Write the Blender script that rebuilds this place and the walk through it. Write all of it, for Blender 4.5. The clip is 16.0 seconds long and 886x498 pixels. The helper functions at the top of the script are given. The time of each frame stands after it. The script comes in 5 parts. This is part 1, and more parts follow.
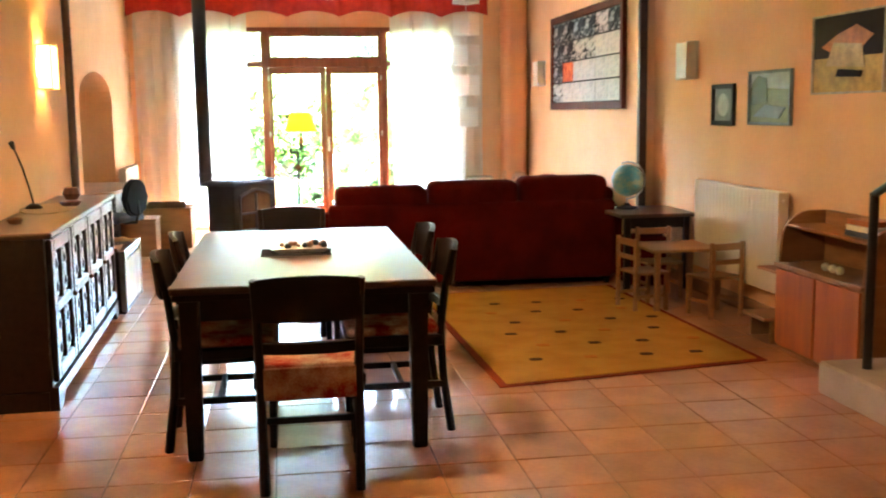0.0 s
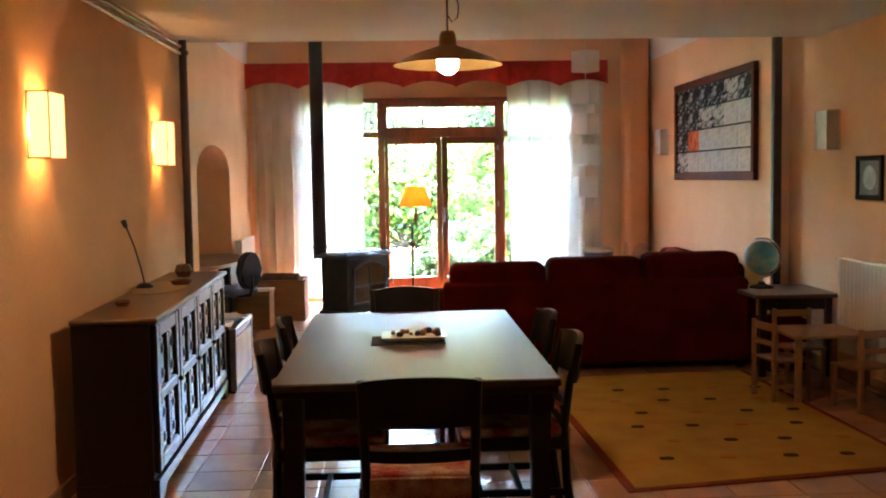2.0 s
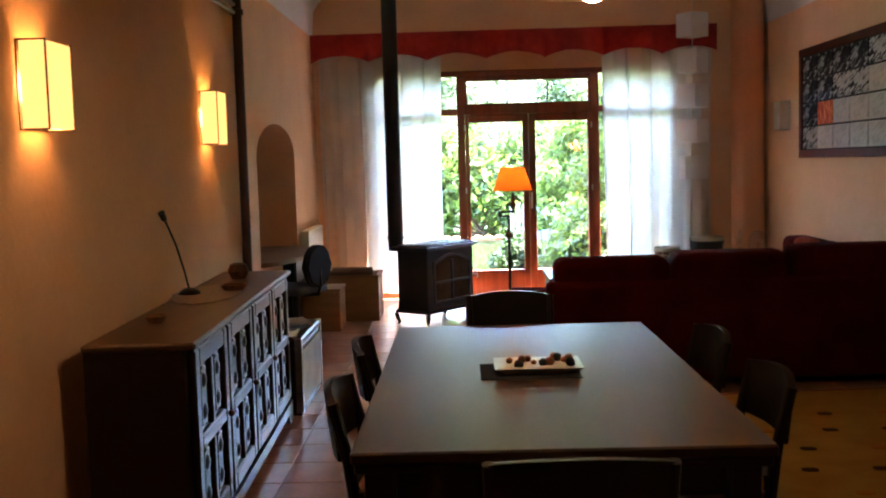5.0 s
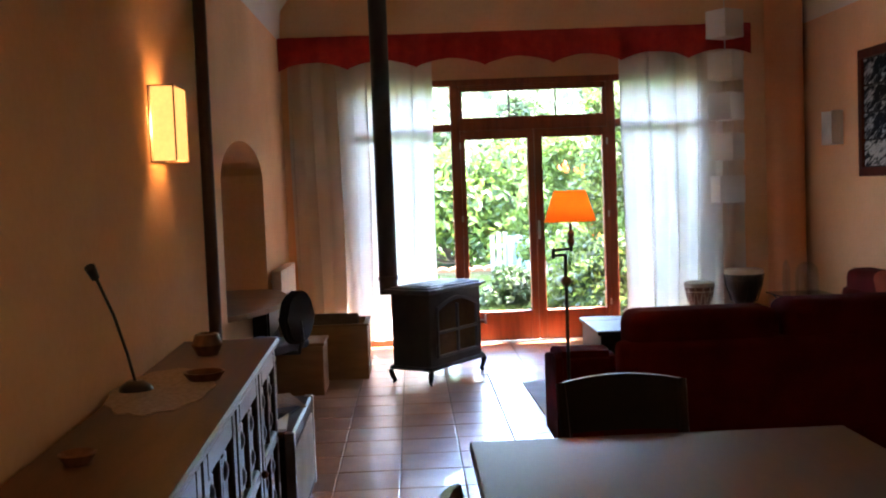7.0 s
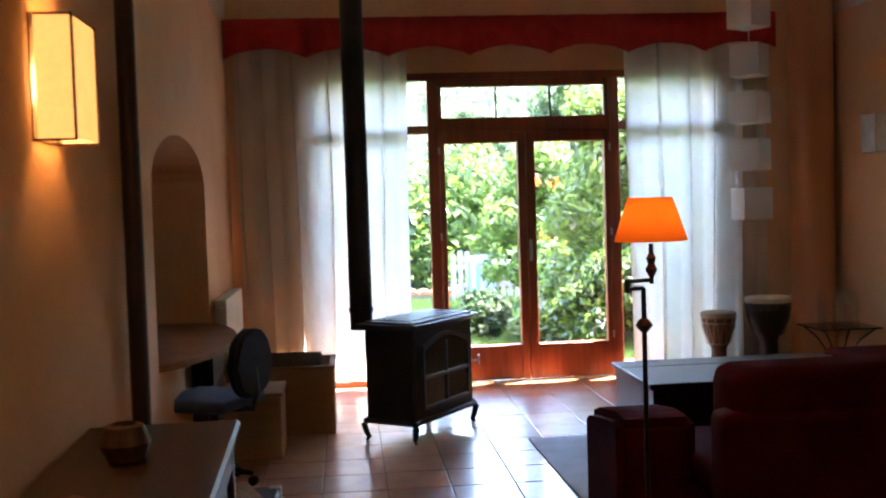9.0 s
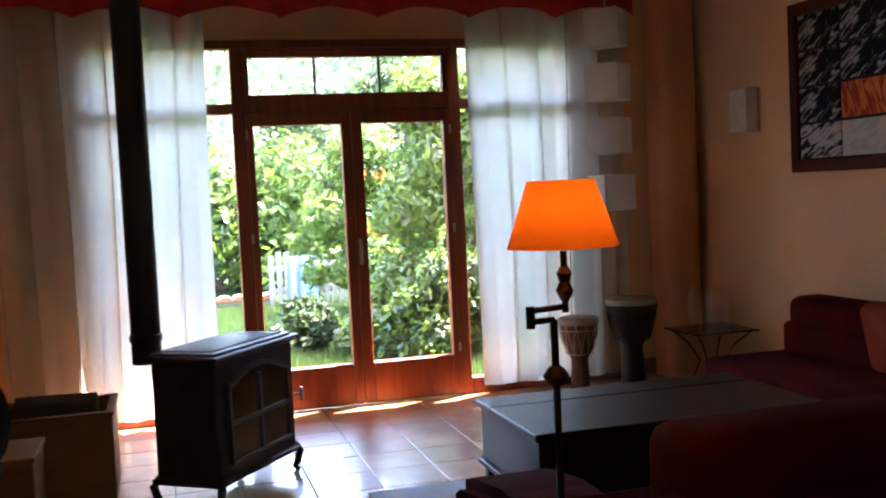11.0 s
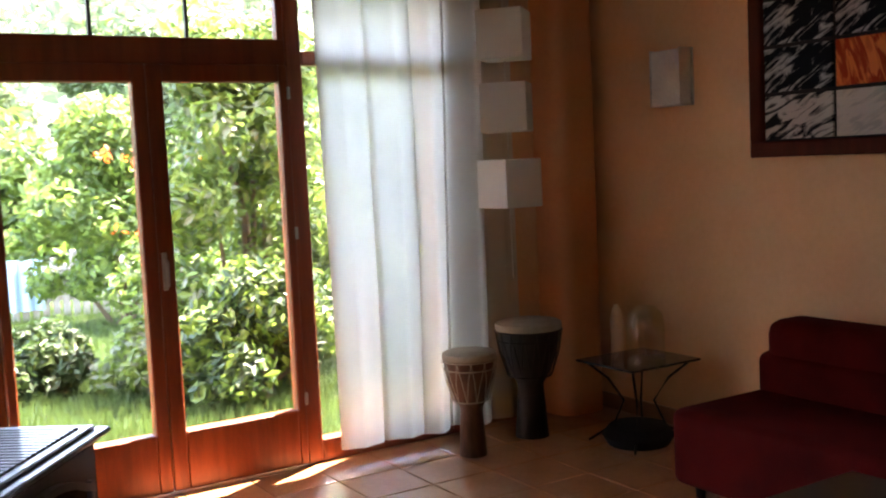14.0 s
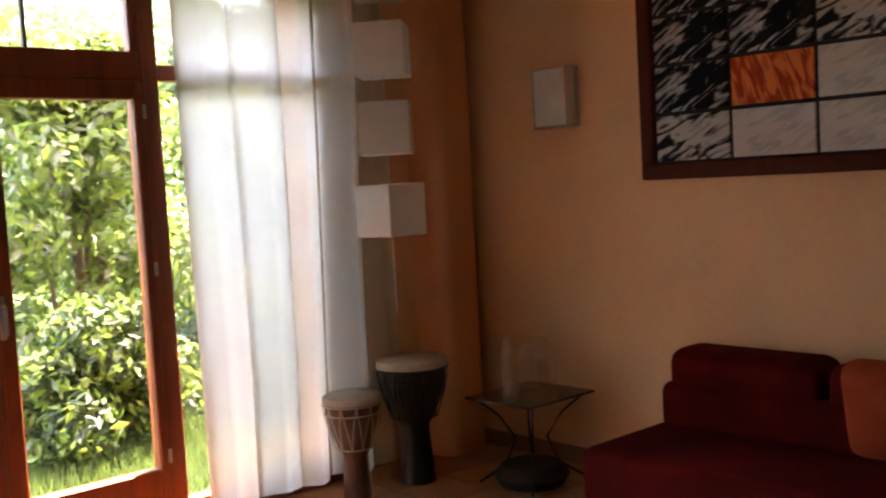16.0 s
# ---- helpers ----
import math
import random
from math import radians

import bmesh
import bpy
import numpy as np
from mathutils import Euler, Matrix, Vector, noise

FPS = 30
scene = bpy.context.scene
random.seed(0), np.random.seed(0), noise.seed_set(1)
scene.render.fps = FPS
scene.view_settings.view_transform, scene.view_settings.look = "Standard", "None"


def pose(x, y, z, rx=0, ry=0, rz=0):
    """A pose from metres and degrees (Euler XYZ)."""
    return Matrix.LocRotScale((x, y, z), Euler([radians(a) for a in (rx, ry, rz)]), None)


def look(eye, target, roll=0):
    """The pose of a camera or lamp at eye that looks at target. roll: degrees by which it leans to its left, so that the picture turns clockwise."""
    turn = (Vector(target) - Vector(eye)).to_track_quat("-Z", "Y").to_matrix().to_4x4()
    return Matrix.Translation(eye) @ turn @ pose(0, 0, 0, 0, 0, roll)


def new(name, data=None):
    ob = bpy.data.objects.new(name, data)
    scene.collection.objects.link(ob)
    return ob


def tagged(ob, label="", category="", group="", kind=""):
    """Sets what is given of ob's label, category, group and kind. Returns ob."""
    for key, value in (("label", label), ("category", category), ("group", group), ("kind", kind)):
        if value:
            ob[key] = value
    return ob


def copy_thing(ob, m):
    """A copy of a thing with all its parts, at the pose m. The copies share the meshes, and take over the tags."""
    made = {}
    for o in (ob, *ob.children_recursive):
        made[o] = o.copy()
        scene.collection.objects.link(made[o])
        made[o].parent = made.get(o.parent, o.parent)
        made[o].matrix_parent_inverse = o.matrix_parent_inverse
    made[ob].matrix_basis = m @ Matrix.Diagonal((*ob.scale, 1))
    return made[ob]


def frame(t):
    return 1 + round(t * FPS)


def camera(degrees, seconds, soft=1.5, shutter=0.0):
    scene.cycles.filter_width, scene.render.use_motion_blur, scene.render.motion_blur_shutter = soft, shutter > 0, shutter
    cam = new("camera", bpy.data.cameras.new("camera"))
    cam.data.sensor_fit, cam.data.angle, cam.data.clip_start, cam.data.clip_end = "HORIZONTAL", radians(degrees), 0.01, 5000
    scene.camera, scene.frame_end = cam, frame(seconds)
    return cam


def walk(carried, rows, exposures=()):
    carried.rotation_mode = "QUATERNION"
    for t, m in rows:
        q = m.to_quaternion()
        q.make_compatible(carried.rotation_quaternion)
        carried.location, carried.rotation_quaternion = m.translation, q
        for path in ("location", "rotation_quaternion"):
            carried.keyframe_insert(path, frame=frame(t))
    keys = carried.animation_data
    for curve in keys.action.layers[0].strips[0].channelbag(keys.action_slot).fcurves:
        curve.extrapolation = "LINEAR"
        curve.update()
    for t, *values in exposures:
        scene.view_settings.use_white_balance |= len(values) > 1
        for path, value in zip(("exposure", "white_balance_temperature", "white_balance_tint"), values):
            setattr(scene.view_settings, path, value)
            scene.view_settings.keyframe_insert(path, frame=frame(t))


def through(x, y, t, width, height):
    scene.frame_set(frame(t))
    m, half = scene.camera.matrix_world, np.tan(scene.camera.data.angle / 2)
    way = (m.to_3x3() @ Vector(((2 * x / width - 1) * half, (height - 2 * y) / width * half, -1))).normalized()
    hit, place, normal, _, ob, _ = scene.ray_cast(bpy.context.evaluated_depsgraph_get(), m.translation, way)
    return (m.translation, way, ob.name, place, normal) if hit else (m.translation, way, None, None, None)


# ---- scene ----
cam = camera(47.0, 16.0, soft=2.0, shutter=0.4)
PATH = [
    (0, (0.721, -0.151, 1.468), (1.027, 1.807, 1.2), -0.7),
    (0.5, (0.751, 0.037, 1.469), (0.962, 2.006, 1.193), -1.0),
    (1, (0.762, 0.157, 1.503), (0.918, 2.14, 1.294), -1.1),
    (1.5, (0.749, 0.212, 1.532), (0.871, 2.203, 1.386), -0.9),
    (2, (0.738, 0.221, 1.543), (0.825, 2.214, 1.402), -0.9),
    (2.5, (0.74, 0.234, 1.541), (0.793, 2.228, 1.391), -0.9),
    (3, (0.747, 0.283, 1.528), (0.757, 2.277, 1.37), -1.2),
    (3.5, (0.737, 0.454, 1.518), (0.703, 2.447, 1.359), -1.4),
    (4, (0.669, 0.77, 1.517), (0.61, 2.762, 1.351), -1.3),
    (4.2, (0.663, 0.902, 1.511), (0.594, 2.894, 1.343), -1.5),
    (6.5, (0.188, 2.771, 1.504), (0.233, 4.766, 1.367), -2.0),
    (7, (0.1, 3.188, 1.509), (0.158, 5.184, 1.389), -2.2),
    (7.5, (0.017, 3.567, 1.501), (0.076, 5.564, 1.4), -2.5),
    (8, (-0.067, 3.993, 1.488), (-0.003, 5.992, 1.488), -2.5),
    (8.5, (-0.148, 4.369, 1.467), (-0.045, 6.366, 1.458), -2.5),
    (9, (-0.178, 4.711, 1.473), (0.008, 6.7, 1.384), -1.8),
    (9.5, (-0.095, 5.02, 1.462), (0.163, 7.0, 1.342), -1.8),
    (10, (-0.044, 5.348, 1.462), (0.303, 7.314, 1.345), -1.8),
    (10.2, (-0.042, 5.479, 1.462), (0.349, 7.438, 1.351), -2.0),
    (12.5, (0.095, 7.169, 1.451), (0.766, 9.047, 1.306), -3.2),
    (13, (0.077, 7.568, 1.496), (0.808, 9.422, 1.326), -2.9),
    (13.5, (0.001, 7.916, 1.521), (0.894, 9.696, 1.34), -2.7),
    (14, (-0.066, 8.214, 1.524), (0.979, 9.911, 1.353), -2.7),
    (14.5, (-0.053, 8.436, 1.522), (1.06, 10.09, 1.368), -2.7),
    (15, (-0.002, 8.612, 1.523), (1.152, 10.24, 1.384), -3.0),
    (15.5, (-0.014, 8.704, 1.539), (1.212, 10.277, 1.4), -3.1),
    (16, (-0.064, 8.719, 1.537), (1.263, 10.208, 1.397), -3.2),
]
walk(cam, [(t, look(eye, target, roll)) for t, eye, target, roll in PATH],
     exposures=[(0.0, 8.3, 6300, 9), (0.5, 7.95, 6300, 10), (1.0, 7.65, 6300, 11), (1.5, 7.35, 6300, 13), (2.0, 7.0, 6250, 16), (3.5, 6.3, 6200, 18), (7.0, 5.65, 6300, 23),
                (9.0, 5.3, 6300, 20), (12.5, 4.9, 7000, 25), (14.0, 5.1, 7500, 25), (16.0, 5.25, 8500, 32)])

# ---------------------------------------------------------------- world and sun
world = bpy.data.worlds.new("world")
scene.world = world
world.use_nodes = True
wn = world.node_tree
sky = wn.nodes.new("ShaderNodeTexSky")
sky.sky_type = "NISHITA"
sky.sun_disc = False
sky.sun_elevation = radians(62)
sky.sun_rotation = radians(65)
wn.links.new(sky.outputs[0], wn.nodes["Background"].inputs[0])
wn.nodes["Background"].inputs[1].default_value = 0.15
sun = new("sun", bpy.data.lights.new("sun", "SUN"))
sun.data.energy, sun.data.angle, sun.data.color = 2.8, radians(0.5), (1, 0.95, 0.86)
sun.matrix_world = look((0, 0, 20), (-0.42, -0.22, 19.0))


# ---------------------------------------------------------------- materials
def material(name, col, rough=0.6, metal=0.0, col2=None, scale=6.0, fine=60.0, bump=0.1, stretch=(1, 1, 1), spec=0.5, vary=0.0,
             sheen=0.0, coat=0.0, wave=None):
    """A surface with two scales of variation: patches between col and col2, and fine grain that drives relief and gloss."""
    m = bpy.data.materials.new(name)
    m.use_nodes = True
    n, l = m.node_tree.nodes, m.node_tree.links
    b = n["Principled BSDF"]
    tc = n.new("ShaderNodeTexCoord")
    mp = n.new("ShaderNodeMapping")
    mp.inputs["Scale"].default_value = stretch
    l.new(tc.outputs["Object"], mp.inputs[0])
    big = n.new("ShaderNodeTexNoise")
    big.inputs["Scale"].default_value = scale
    big.inputs["Detail"].default_value = 5
    l.new(mp.outputs[0], big.inputs[0])
    small = n.new("ShaderNodeTexNoise")
    small.inputs["Scale"].default_value = fine
    small.inputs["Detail"].default_value = 3
    l.new(mp.outputs[0], small.inputs[0])
    col2 = col2 or tuple(c * 0.75 for c in col)
    ramp = n.new("ShaderNodeMix")
    ramp.data_type = "RGBA"
    ramp.inputs[6].default_value, ramp.inputs[7].default_value = (*col, 1), (*col2, 1)
    mr = n.new("ShaderNodeMapRange")
    mr.inputs[1].default_value, mr.inputs[2].default_value = 0.35, 0.68
    add = n.new("ShaderNodeMath")
    add.operation = "MULTIPLY_ADD"
    add.inputs[1].default_value = 0.35
    l.new(small.outputs[0], add.inputs[0])
    sub = n.new("ShaderNodeMath")
    sub.operation = "SUBTRACT"
    sub.inputs[1].default_value = 0.17
    l.new(big.outputs[0], sub.inputs[0])
    l.new(sub.outputs[0], add.inputs[2])
    l.new(add.outputs[0], mr.inputs[0])
    l.new(mr.outputs[0], ramp.inputs[0])
    out = ramp.outputs[2]
    if vary:
        info = n.new("ShaderNodeObjectInfo")
        hsv = n.new("ShaderNodeHueSaturation")
        r2 = n.new("ShaderNodeMapRange")
        r2.inputs[3].default_value, r2.inputs[4].default_value = 1 - vary, 1 + vary
        l.new(info.outputs["Random"], r2.inputs[0])
        l.new(r2.outputs[0], hsv.inputs["Value"])
        l.new(out, hsv.inputs["Color"])
        out = hsv.outputs[0]
    l.new(out, b.inputs["Base Color"])
    rr = n.new("ShaderNodeMapRange")
    rr.inputs[3].default_value, rr.inputs[4].default_value = max(0.02, rough - 0.03), min(1, rough + 0.05)
    l.new(small.outputs[0], rr.inputs[0])
    l.new(rr.outputs[0], b.inputs["Roughness"])
    b.inputs["Metallic"].default_value = metal
    b.inputs["Specular IOR Level"].default_value = spec
    b.inputs["Sheen Weight"].default_value = sheen
    b.inputs["Coat Weight"].default_value = coat
    if bump:
        bp = n.new("ShaderNodeBump")
        bp.inputs["Strength"].default_value = bump
        bp.inputs["Distance"].default_value = 0.01
        l.new(small.outputs[0], bp.inputs["Height"])
        l.new(bp.outputs[0], b.inputs["Normal"])
    return m


def glowing(name, col, strength, base=(0.8, 0.7, 0.5)):
    m = material(name, base, 0.8, bump=0)
    b = m.node_tree.nodes["Principled BSDF"]
    b.inputs["Emission Color"].default_value = (*col, 1)
    b.inputs["Emission Strength"].default_value = strength
    return m


def sheer(name, col, through=0.5, clear=0.0, rough=0.8, weave=None):
    """Thin cloth or leaf: part of the light goes through it."""
    m = material(name, col, rough, col2=tuple(c * 0.9 for c in col), scale=3, fine=weave or 200, bump=0.05)
    n, l = m.node_tree.nodes, m.node_tree.links
    b = n["Principled BSDF"]
    tr = n.new("ShaderNodeBsdfTranslucent")
    l.new(b.inputs["Base Color"].links[0].from_socket, tr.inputs[0])
    mix = n.new("ShaderNodeMixShader")
    mix.inputs[0].default_value = through
    l.new(b.outputs[0], mix.inputs[1])
    l.new(tr.outputs[0], mix.inputs[2])
    last = mix
    if clear:
        tp = n.new("ShaderNodeBsdfTransparent")
        last = n.new("ShaderNodeMixShader")
        last.inputs[0].default_value = clear
        l.new(mix.outputs[0], last.inputs[1])
        l.new(tp.outputs[0], last.inputs[2])
    l.new(last.outputs[0], n["Material Output"].inputs[0])
    return m


def clear_glass(name, gloss=None):
    m = bpy.data.materials.new(name)
    m.use_nodes = True
    n, l = m.node_tree.nodes, m.node_tree.links
    n.remove(n["Principled BSDF"])
    tp, gl, mix, fr = (n.new("ShaderNode" + k) for k in ("BsdfTransparent", "BsdfGlossy", "MixShader", "Fresnel"))
    tp.inputs[0].default_value = (0.93, 0.95, 0.94, 1)
    gl.inputs["Roughness"].default_value = 0.02
    fr.inputs[0].default_value = 1.45
    mix.inputs[0].default_value = gloss or 0.0
    if gloss is None:
        l.new(fr.outputs[0], mix.inputs[0])
    l.new(tp.outputs[0], mix.inputs[1])
    l.new(gl.outputs[0], mix.inputs[2])
    l.new(mix.outputs[0], n["Material Output"].inputs[0])
    return m


PLASTER = material("peach_plaster", (0.84, 0.525, 0.29), 0.85, col2=(0.77, 0.455, 0.24), scale=1.6, fine=35, bump=0.25, spec=0.2)
# the wall plaster in a deeper orange that stands in for corner shade
SHADEPLASTER = material("orange_shaded_plaster", (0.78, 0.37, 0.17), 0.85, col2=(0.70, 0.31, 0.14), scale=1.6, fine=35, bump=0.25, spec=0.2)
WHITE = material("white_plaster", (0.80, 0.78, 0.72), 0.9, col2=(0.75, 0.73, 0.66), scale=1.2, fine=30, bump=0.2, spec=0.2)
TILE = material("terracotta_tile", (0.54, 0.25, 0.12), 0.30, col2=(0.42, 0.18, 0.08), scale=5, fine=40, bump=0.06, vary=0.16, coat=0.35)
GROUT = material("grey_brown_grout", (0.27, 0.17, 0.11), 0.9, scale=20, bump=0.3)
SKIRT = material("terracotta_skirting", (0.40, 0.22, 0.12), 0.45, scale=5, bump=0.05)
DOORWOOD = material("reddish_brown_door_wood", (0.29, 0.068, 0.022), 0.38, col2=(0.19, 0.042, 0.015), scale=3, fine=30, stretch=(8, 8, 0.7), bump=0.08)
DARKWOOD = material("dark_stained_wood", (0.020, 0.010, 0.006), 0.36, col2=(0.010, 0.005, 0.003), scale=4, fine=40, stretch=(6, 1, 6), bump=0.08, spec=0.35)
CHAIRWOOD = material("black_brown_wood", (0.014, 0.009, 0.007), 0.32, col2=(0.008, 0.005, 0.004), scale=5, fine=50, bump=0.05, spec=0.3)
TABLEWOOD = material("worn_walnut_table_top", (0.07, 0.038, 0.024), 0.34, col2=(0.06, 0.032, 0.02), scale=3, fine=40, stretch=(8, 0.8, 8), bump=0.0)
TOPWOOD = material("brown_sideboard_top", (0.075, 0.034, 0.015), 0.42, col2=(0.045, 0.021, 0.010), scale=3, fine=40, stretch=(8, 0.8, 8), bump=0.08)
PINE = material("light_pine", (0.34, 0.17, 0.07), 0.5, col2=(0.25, 0.12, 0.048), scale=4, fine=40, stretch=(1, 1, 5), bump=0.08)
CRATEWOOD = material("tan_crate_board", (0.42, 0.22, 0.09), 0.6, col2=(0.33, 0.17, 0.07), scale=3, fine=40, stretch=(1, 1, 6), bump=0.1)
NICHEWOOD = material("tan_niche_board", (0.46, 0.22, 0.09), 0.6, col2=(0.38, 0.17, 0.07), scale=3, fine=40, stretch=(1, 5, 1), bump=0.05)
CABRED = material("cherry_cabinet_door", (0.46, 0.13, 0.028), 0.4, col2=(0.33, 0.09, 0.03), scale=3, fine=40, stretch=(5, 5, 0.7), bump=0.05)
IRON = material("black_cast_iron", (0.022, 0.022, 0.025), 0.45, 0.0, col2=(0.014, 0.014, 0.016), scale=8, fine=120, bump=0.15)
IRONTOP = material("grey_enamel_iron", (0.06, 0.065, 0.08), 0.3, 0.0, scale=8, fine=120, bump=0.08, coat=0.3)
BLACKMETAL = material("black_metal", (0.02, 0.018, 0.016), 0.35, 0.3, scale=8, bump=0.03)
BRONZE = material("aged_bronze", (0.12, 0.06, 0.03), 0.35, 0.8, scale=9, bump=0.05)
CHROME = material("brushed_steel", (0.6, 0.58, 0.55), 0.3, 1.0, scale=9, bump=0.03)
FIREGLASS = material("sooty_stove_glass", (0.10, 0.065, 0.035), 0.15, col2=(0.05, 0.03, 0.02), scale=4, bump=0)
BROWNPIPE = material("brown_painted_pipe", (0.06, 0.03, 0.018), 0.45, scale=6, bump=0.05)
COPPER = material("grey_painted_pipe", (0.42, 0.33, 0.26), 0.4, 0.2, scale=6, bump=0.05)
RED = material("dark_red_velour", (0.10, 0.006, 0.004), 0.95, col2=(0.06, 0.004, 0.003), scale=4, fine=150, bump=0.3, spec=0.08)
PILLOW = material("orange_red_cushion_cloth", (0.36, 0.06, 0.02), 0.9, col2=(0.28, 0.04, 0.015), scale=6, fine=160, bump=0.25, spec=0.1)
VALANCE = material("red_patterned_valance", (0.50, 0.035, 0.02), 0.85, col2=(0.40, 0.025, 0.018), scale=14, fine=120, bump=0.15, spec=0.2)
SHEER = sheer("white_sheer_curtain", (0.80, 0.74, 0.64), 0.56, 0.06)
PAPER = sheer("white_paper", (0.82, 0.80, 0.74), 0.4)
ORANGESHADE = sheer("orange_lamp_cloth", (0.85, 0.20, 0.012), 0.6)
RUGY = material("ochre_wool", (0.50, 0.27, 0.05), 0.95, col2=(0.42, 0.21, 0.035), scale=5, fine=180, bump=0.5, spec=0.1)
RUGB = material("brick_red_wool", (0.26, 0.05, 0.02), 0.95, scale=5, fine=180, bump=0.5, spec=0.1)
RUGD = material("dark_brown_wool", (0.09, 0.04, 0.015), 0.95, scale=5, fine=180, bump=0.4, spec=0.1)
RUGO = material("orange_wool", (0.55, 0.2, 0.03), 0.95, scale=5, fine=180, bump=0.4, spec=0.1)
RUGGREY = material("pale_grey_rug", (0.56, 0.56, 0.57), 0.95, col2=(0.48, 0.48, 0.50), scale=5, fine=180, bump=0.4, spec=0.1)
RADWHITE = material("cream_radiator_enamel", (0.74, 0.70, 0.58), 0.4, col2=(0.70, 0.65, 0.52), scale=3, bump=0.02)
STONE = material("pale_stone_step", (0.50, 0.42, 0.33), 0.5, col2=(0.42, 0.34, 0.26), scale=5, bump=0.1)
BRASS = material("brushed_brass", (0.55, 0.38, 0.16), 0.35, 0.9, scale=6, bump=0.03)
PAPERWHITE = material("white_paint", (0.78, 0.77, 0.72), 0.6, scale=4, bump=0.02)
LACE = material("cream_lace_cloth", (0.42, 0.34, 0.26), 0.9, col2=(0.30, 0.23, 0.17), scale=60, fine=200, bump=0.3, spec=0.1)
OFFBLACK = material("black_office_fabric", (0.018, 0.018, 0.020), 0.9, scale=8, fine=200, bump=0.2)
OFFBLUE = material("blue_grey_office_fabric", (0.10, 0.13, 0.20), 0.85, scale=8, fine=200, bump=0.2)
CERAMIC = material("white_ceramic", (0.75, 0.73, 0.68), 0.2, scale=3, bump=0)
GOURD = material("brown_fruit", (0.30, 0.09, 0.03), 0.6, col2=(0.12, 0.05, 0.02), scale=20, bump=0.2)
DRUMSKIN = material("pale_drum_skin", (0.45, 0.38, 0.28), 0.6, col2=(0.36, 0.29, 0.2), scale=12, bump=0.08)
DRUMWOOD = material("brown_drum_wood", (0.18, 0.08, 0.04), 0.4, col2=(0.09, 0.04, 0.02), scale=8, stretch=(4, 4, 0.8), bump=0.1)
DRUMDARK = material("dark_drum_wood", (0.035, 0.025, 0.02), 0.4, col2=(0.02, 0.014, 0.012), scale=8, stretch=(4, 4, 0.8), bump=0.1)
ROPE = material("cream_rope", (0.50, 0.42, 0.32), 0.9, scale=30, bump=0.3)
GLASS = clear_glass("window_glass")
BULB = glowing("lit_bulb", (1, 0.70, 0.38), 3.2)
SCONCELIT = glowing("lit_sconce_paper", (1, 0.43, 0.10), 0.040)
SCONCEBULB = glowing("sconce_bulb", (1, 0.50, 0.16), 2.6)
THINGLASS = clear_glass("thin_glassware", 0.16)
SEATCLOTH = material("red_and_cream_flowered_cloth", (0.30, 0.03, 0.025), 0.9, col2=(0.60, 0.48, 0.36), scale=9, fine=150, bump=0.2, spec=0.1)
GRASS = material("lawn", (0.022, 0.042, 0.012), 0.95, col2=(0.014, 0.026, 0.008), scale=2, fine=60, bump=0.6, spec=0.1)
LEAF_A = sheer("bright_leaf", (0.17, 0.26, 0.045), 0.5, rough=0.4)
LEAF_B = sheer("mid_leaf", (0.08, 0.135, 0.03), 0.4, rough=0.45)
LEAF_C = sheer("dark_leaf", (0.035, 0.07, 0.02), 0.3, rough=0.5)
LEAF_D = sheer("far_leaf", (0.12, 0.16, 0.085), 0.3, rough=0.8)
LEAF_W = sheer("silvery_leaf", (0.17, 0.21, 0.13), 0.3, rough=0.5)
FLOWER = sheer("orange_petal", (0.75, 0.14, 0.02), 0.4, rough=0.6)
BARK = material("grey_brown_bark", (0.14, 0.10, 0.07), 0.9, scale=10, stretch=(4, 4, 1), bump=0.5)
ROOFTILE = material("clay_roof_tile", (0.45, 0.17, 0.08), 0.8, scale=8, bump=0.2, vary=0.15)
RENDERED = material("pale_garden_wall", (0.38, 0.34, 0.29), 0.9, col2=(0.30, 0.27, 0.23), scale=3, bump=0.3)
BLUETARP = material("pale_blue_sheet", (0.30, 0.45, 0.62), 0.6, col2=(0.42, 0.55, 0.68), scale=2, bump=0.05)


# ---------------------------------------------------------------- mesh helpers
def box(bm, x0, x1, y0, y1, z0, z1, bevel=0.0, seg=1):
    v = [bm.verts.new((x, y, z)) for x in (x0, x1) for y in (y0, y1) for z in (z0, z1)]
    f = [bm.faces.new([v[i] for i in q]) for q in ((0, 1, 3, 2), (4, 6, 7, 5), (0, 4, 5, 1), (2, 3, 7, 6), (0, 2, 6, 4), (1, 5, 7, 3))]
    if bevel:
        bmesh.ops.bevel(bm, geom=list({e for g in f for e in g.edges}), offset=bevel, segments=seg, profile=0.5, affect="EDGES")
    return v


def prism(bm, pts, lo, hi, axis="y"):
    """A flat outline of (a, b) drawn out from lo to hi along an axis; a, b are the two other axes in order."""
    def at(p, h):
        return {"x": (h, p[0], p[1]), "y": (p[0], h, p[1]), "z": (p[0], p[1], h)}[axis]
    a = [bm.verts.new(at(p, lo)) for p in pts]
    b = [bm.verts.new(at(p, hi)) for p in pts]
    bm.faces.new(a), bm.faces.new(b[::-1])
    for i in range(len(pts)):
        j = (i + 1) % len(pts)
        bm.faces.new((a[j], a[i], b[i], b[j]))


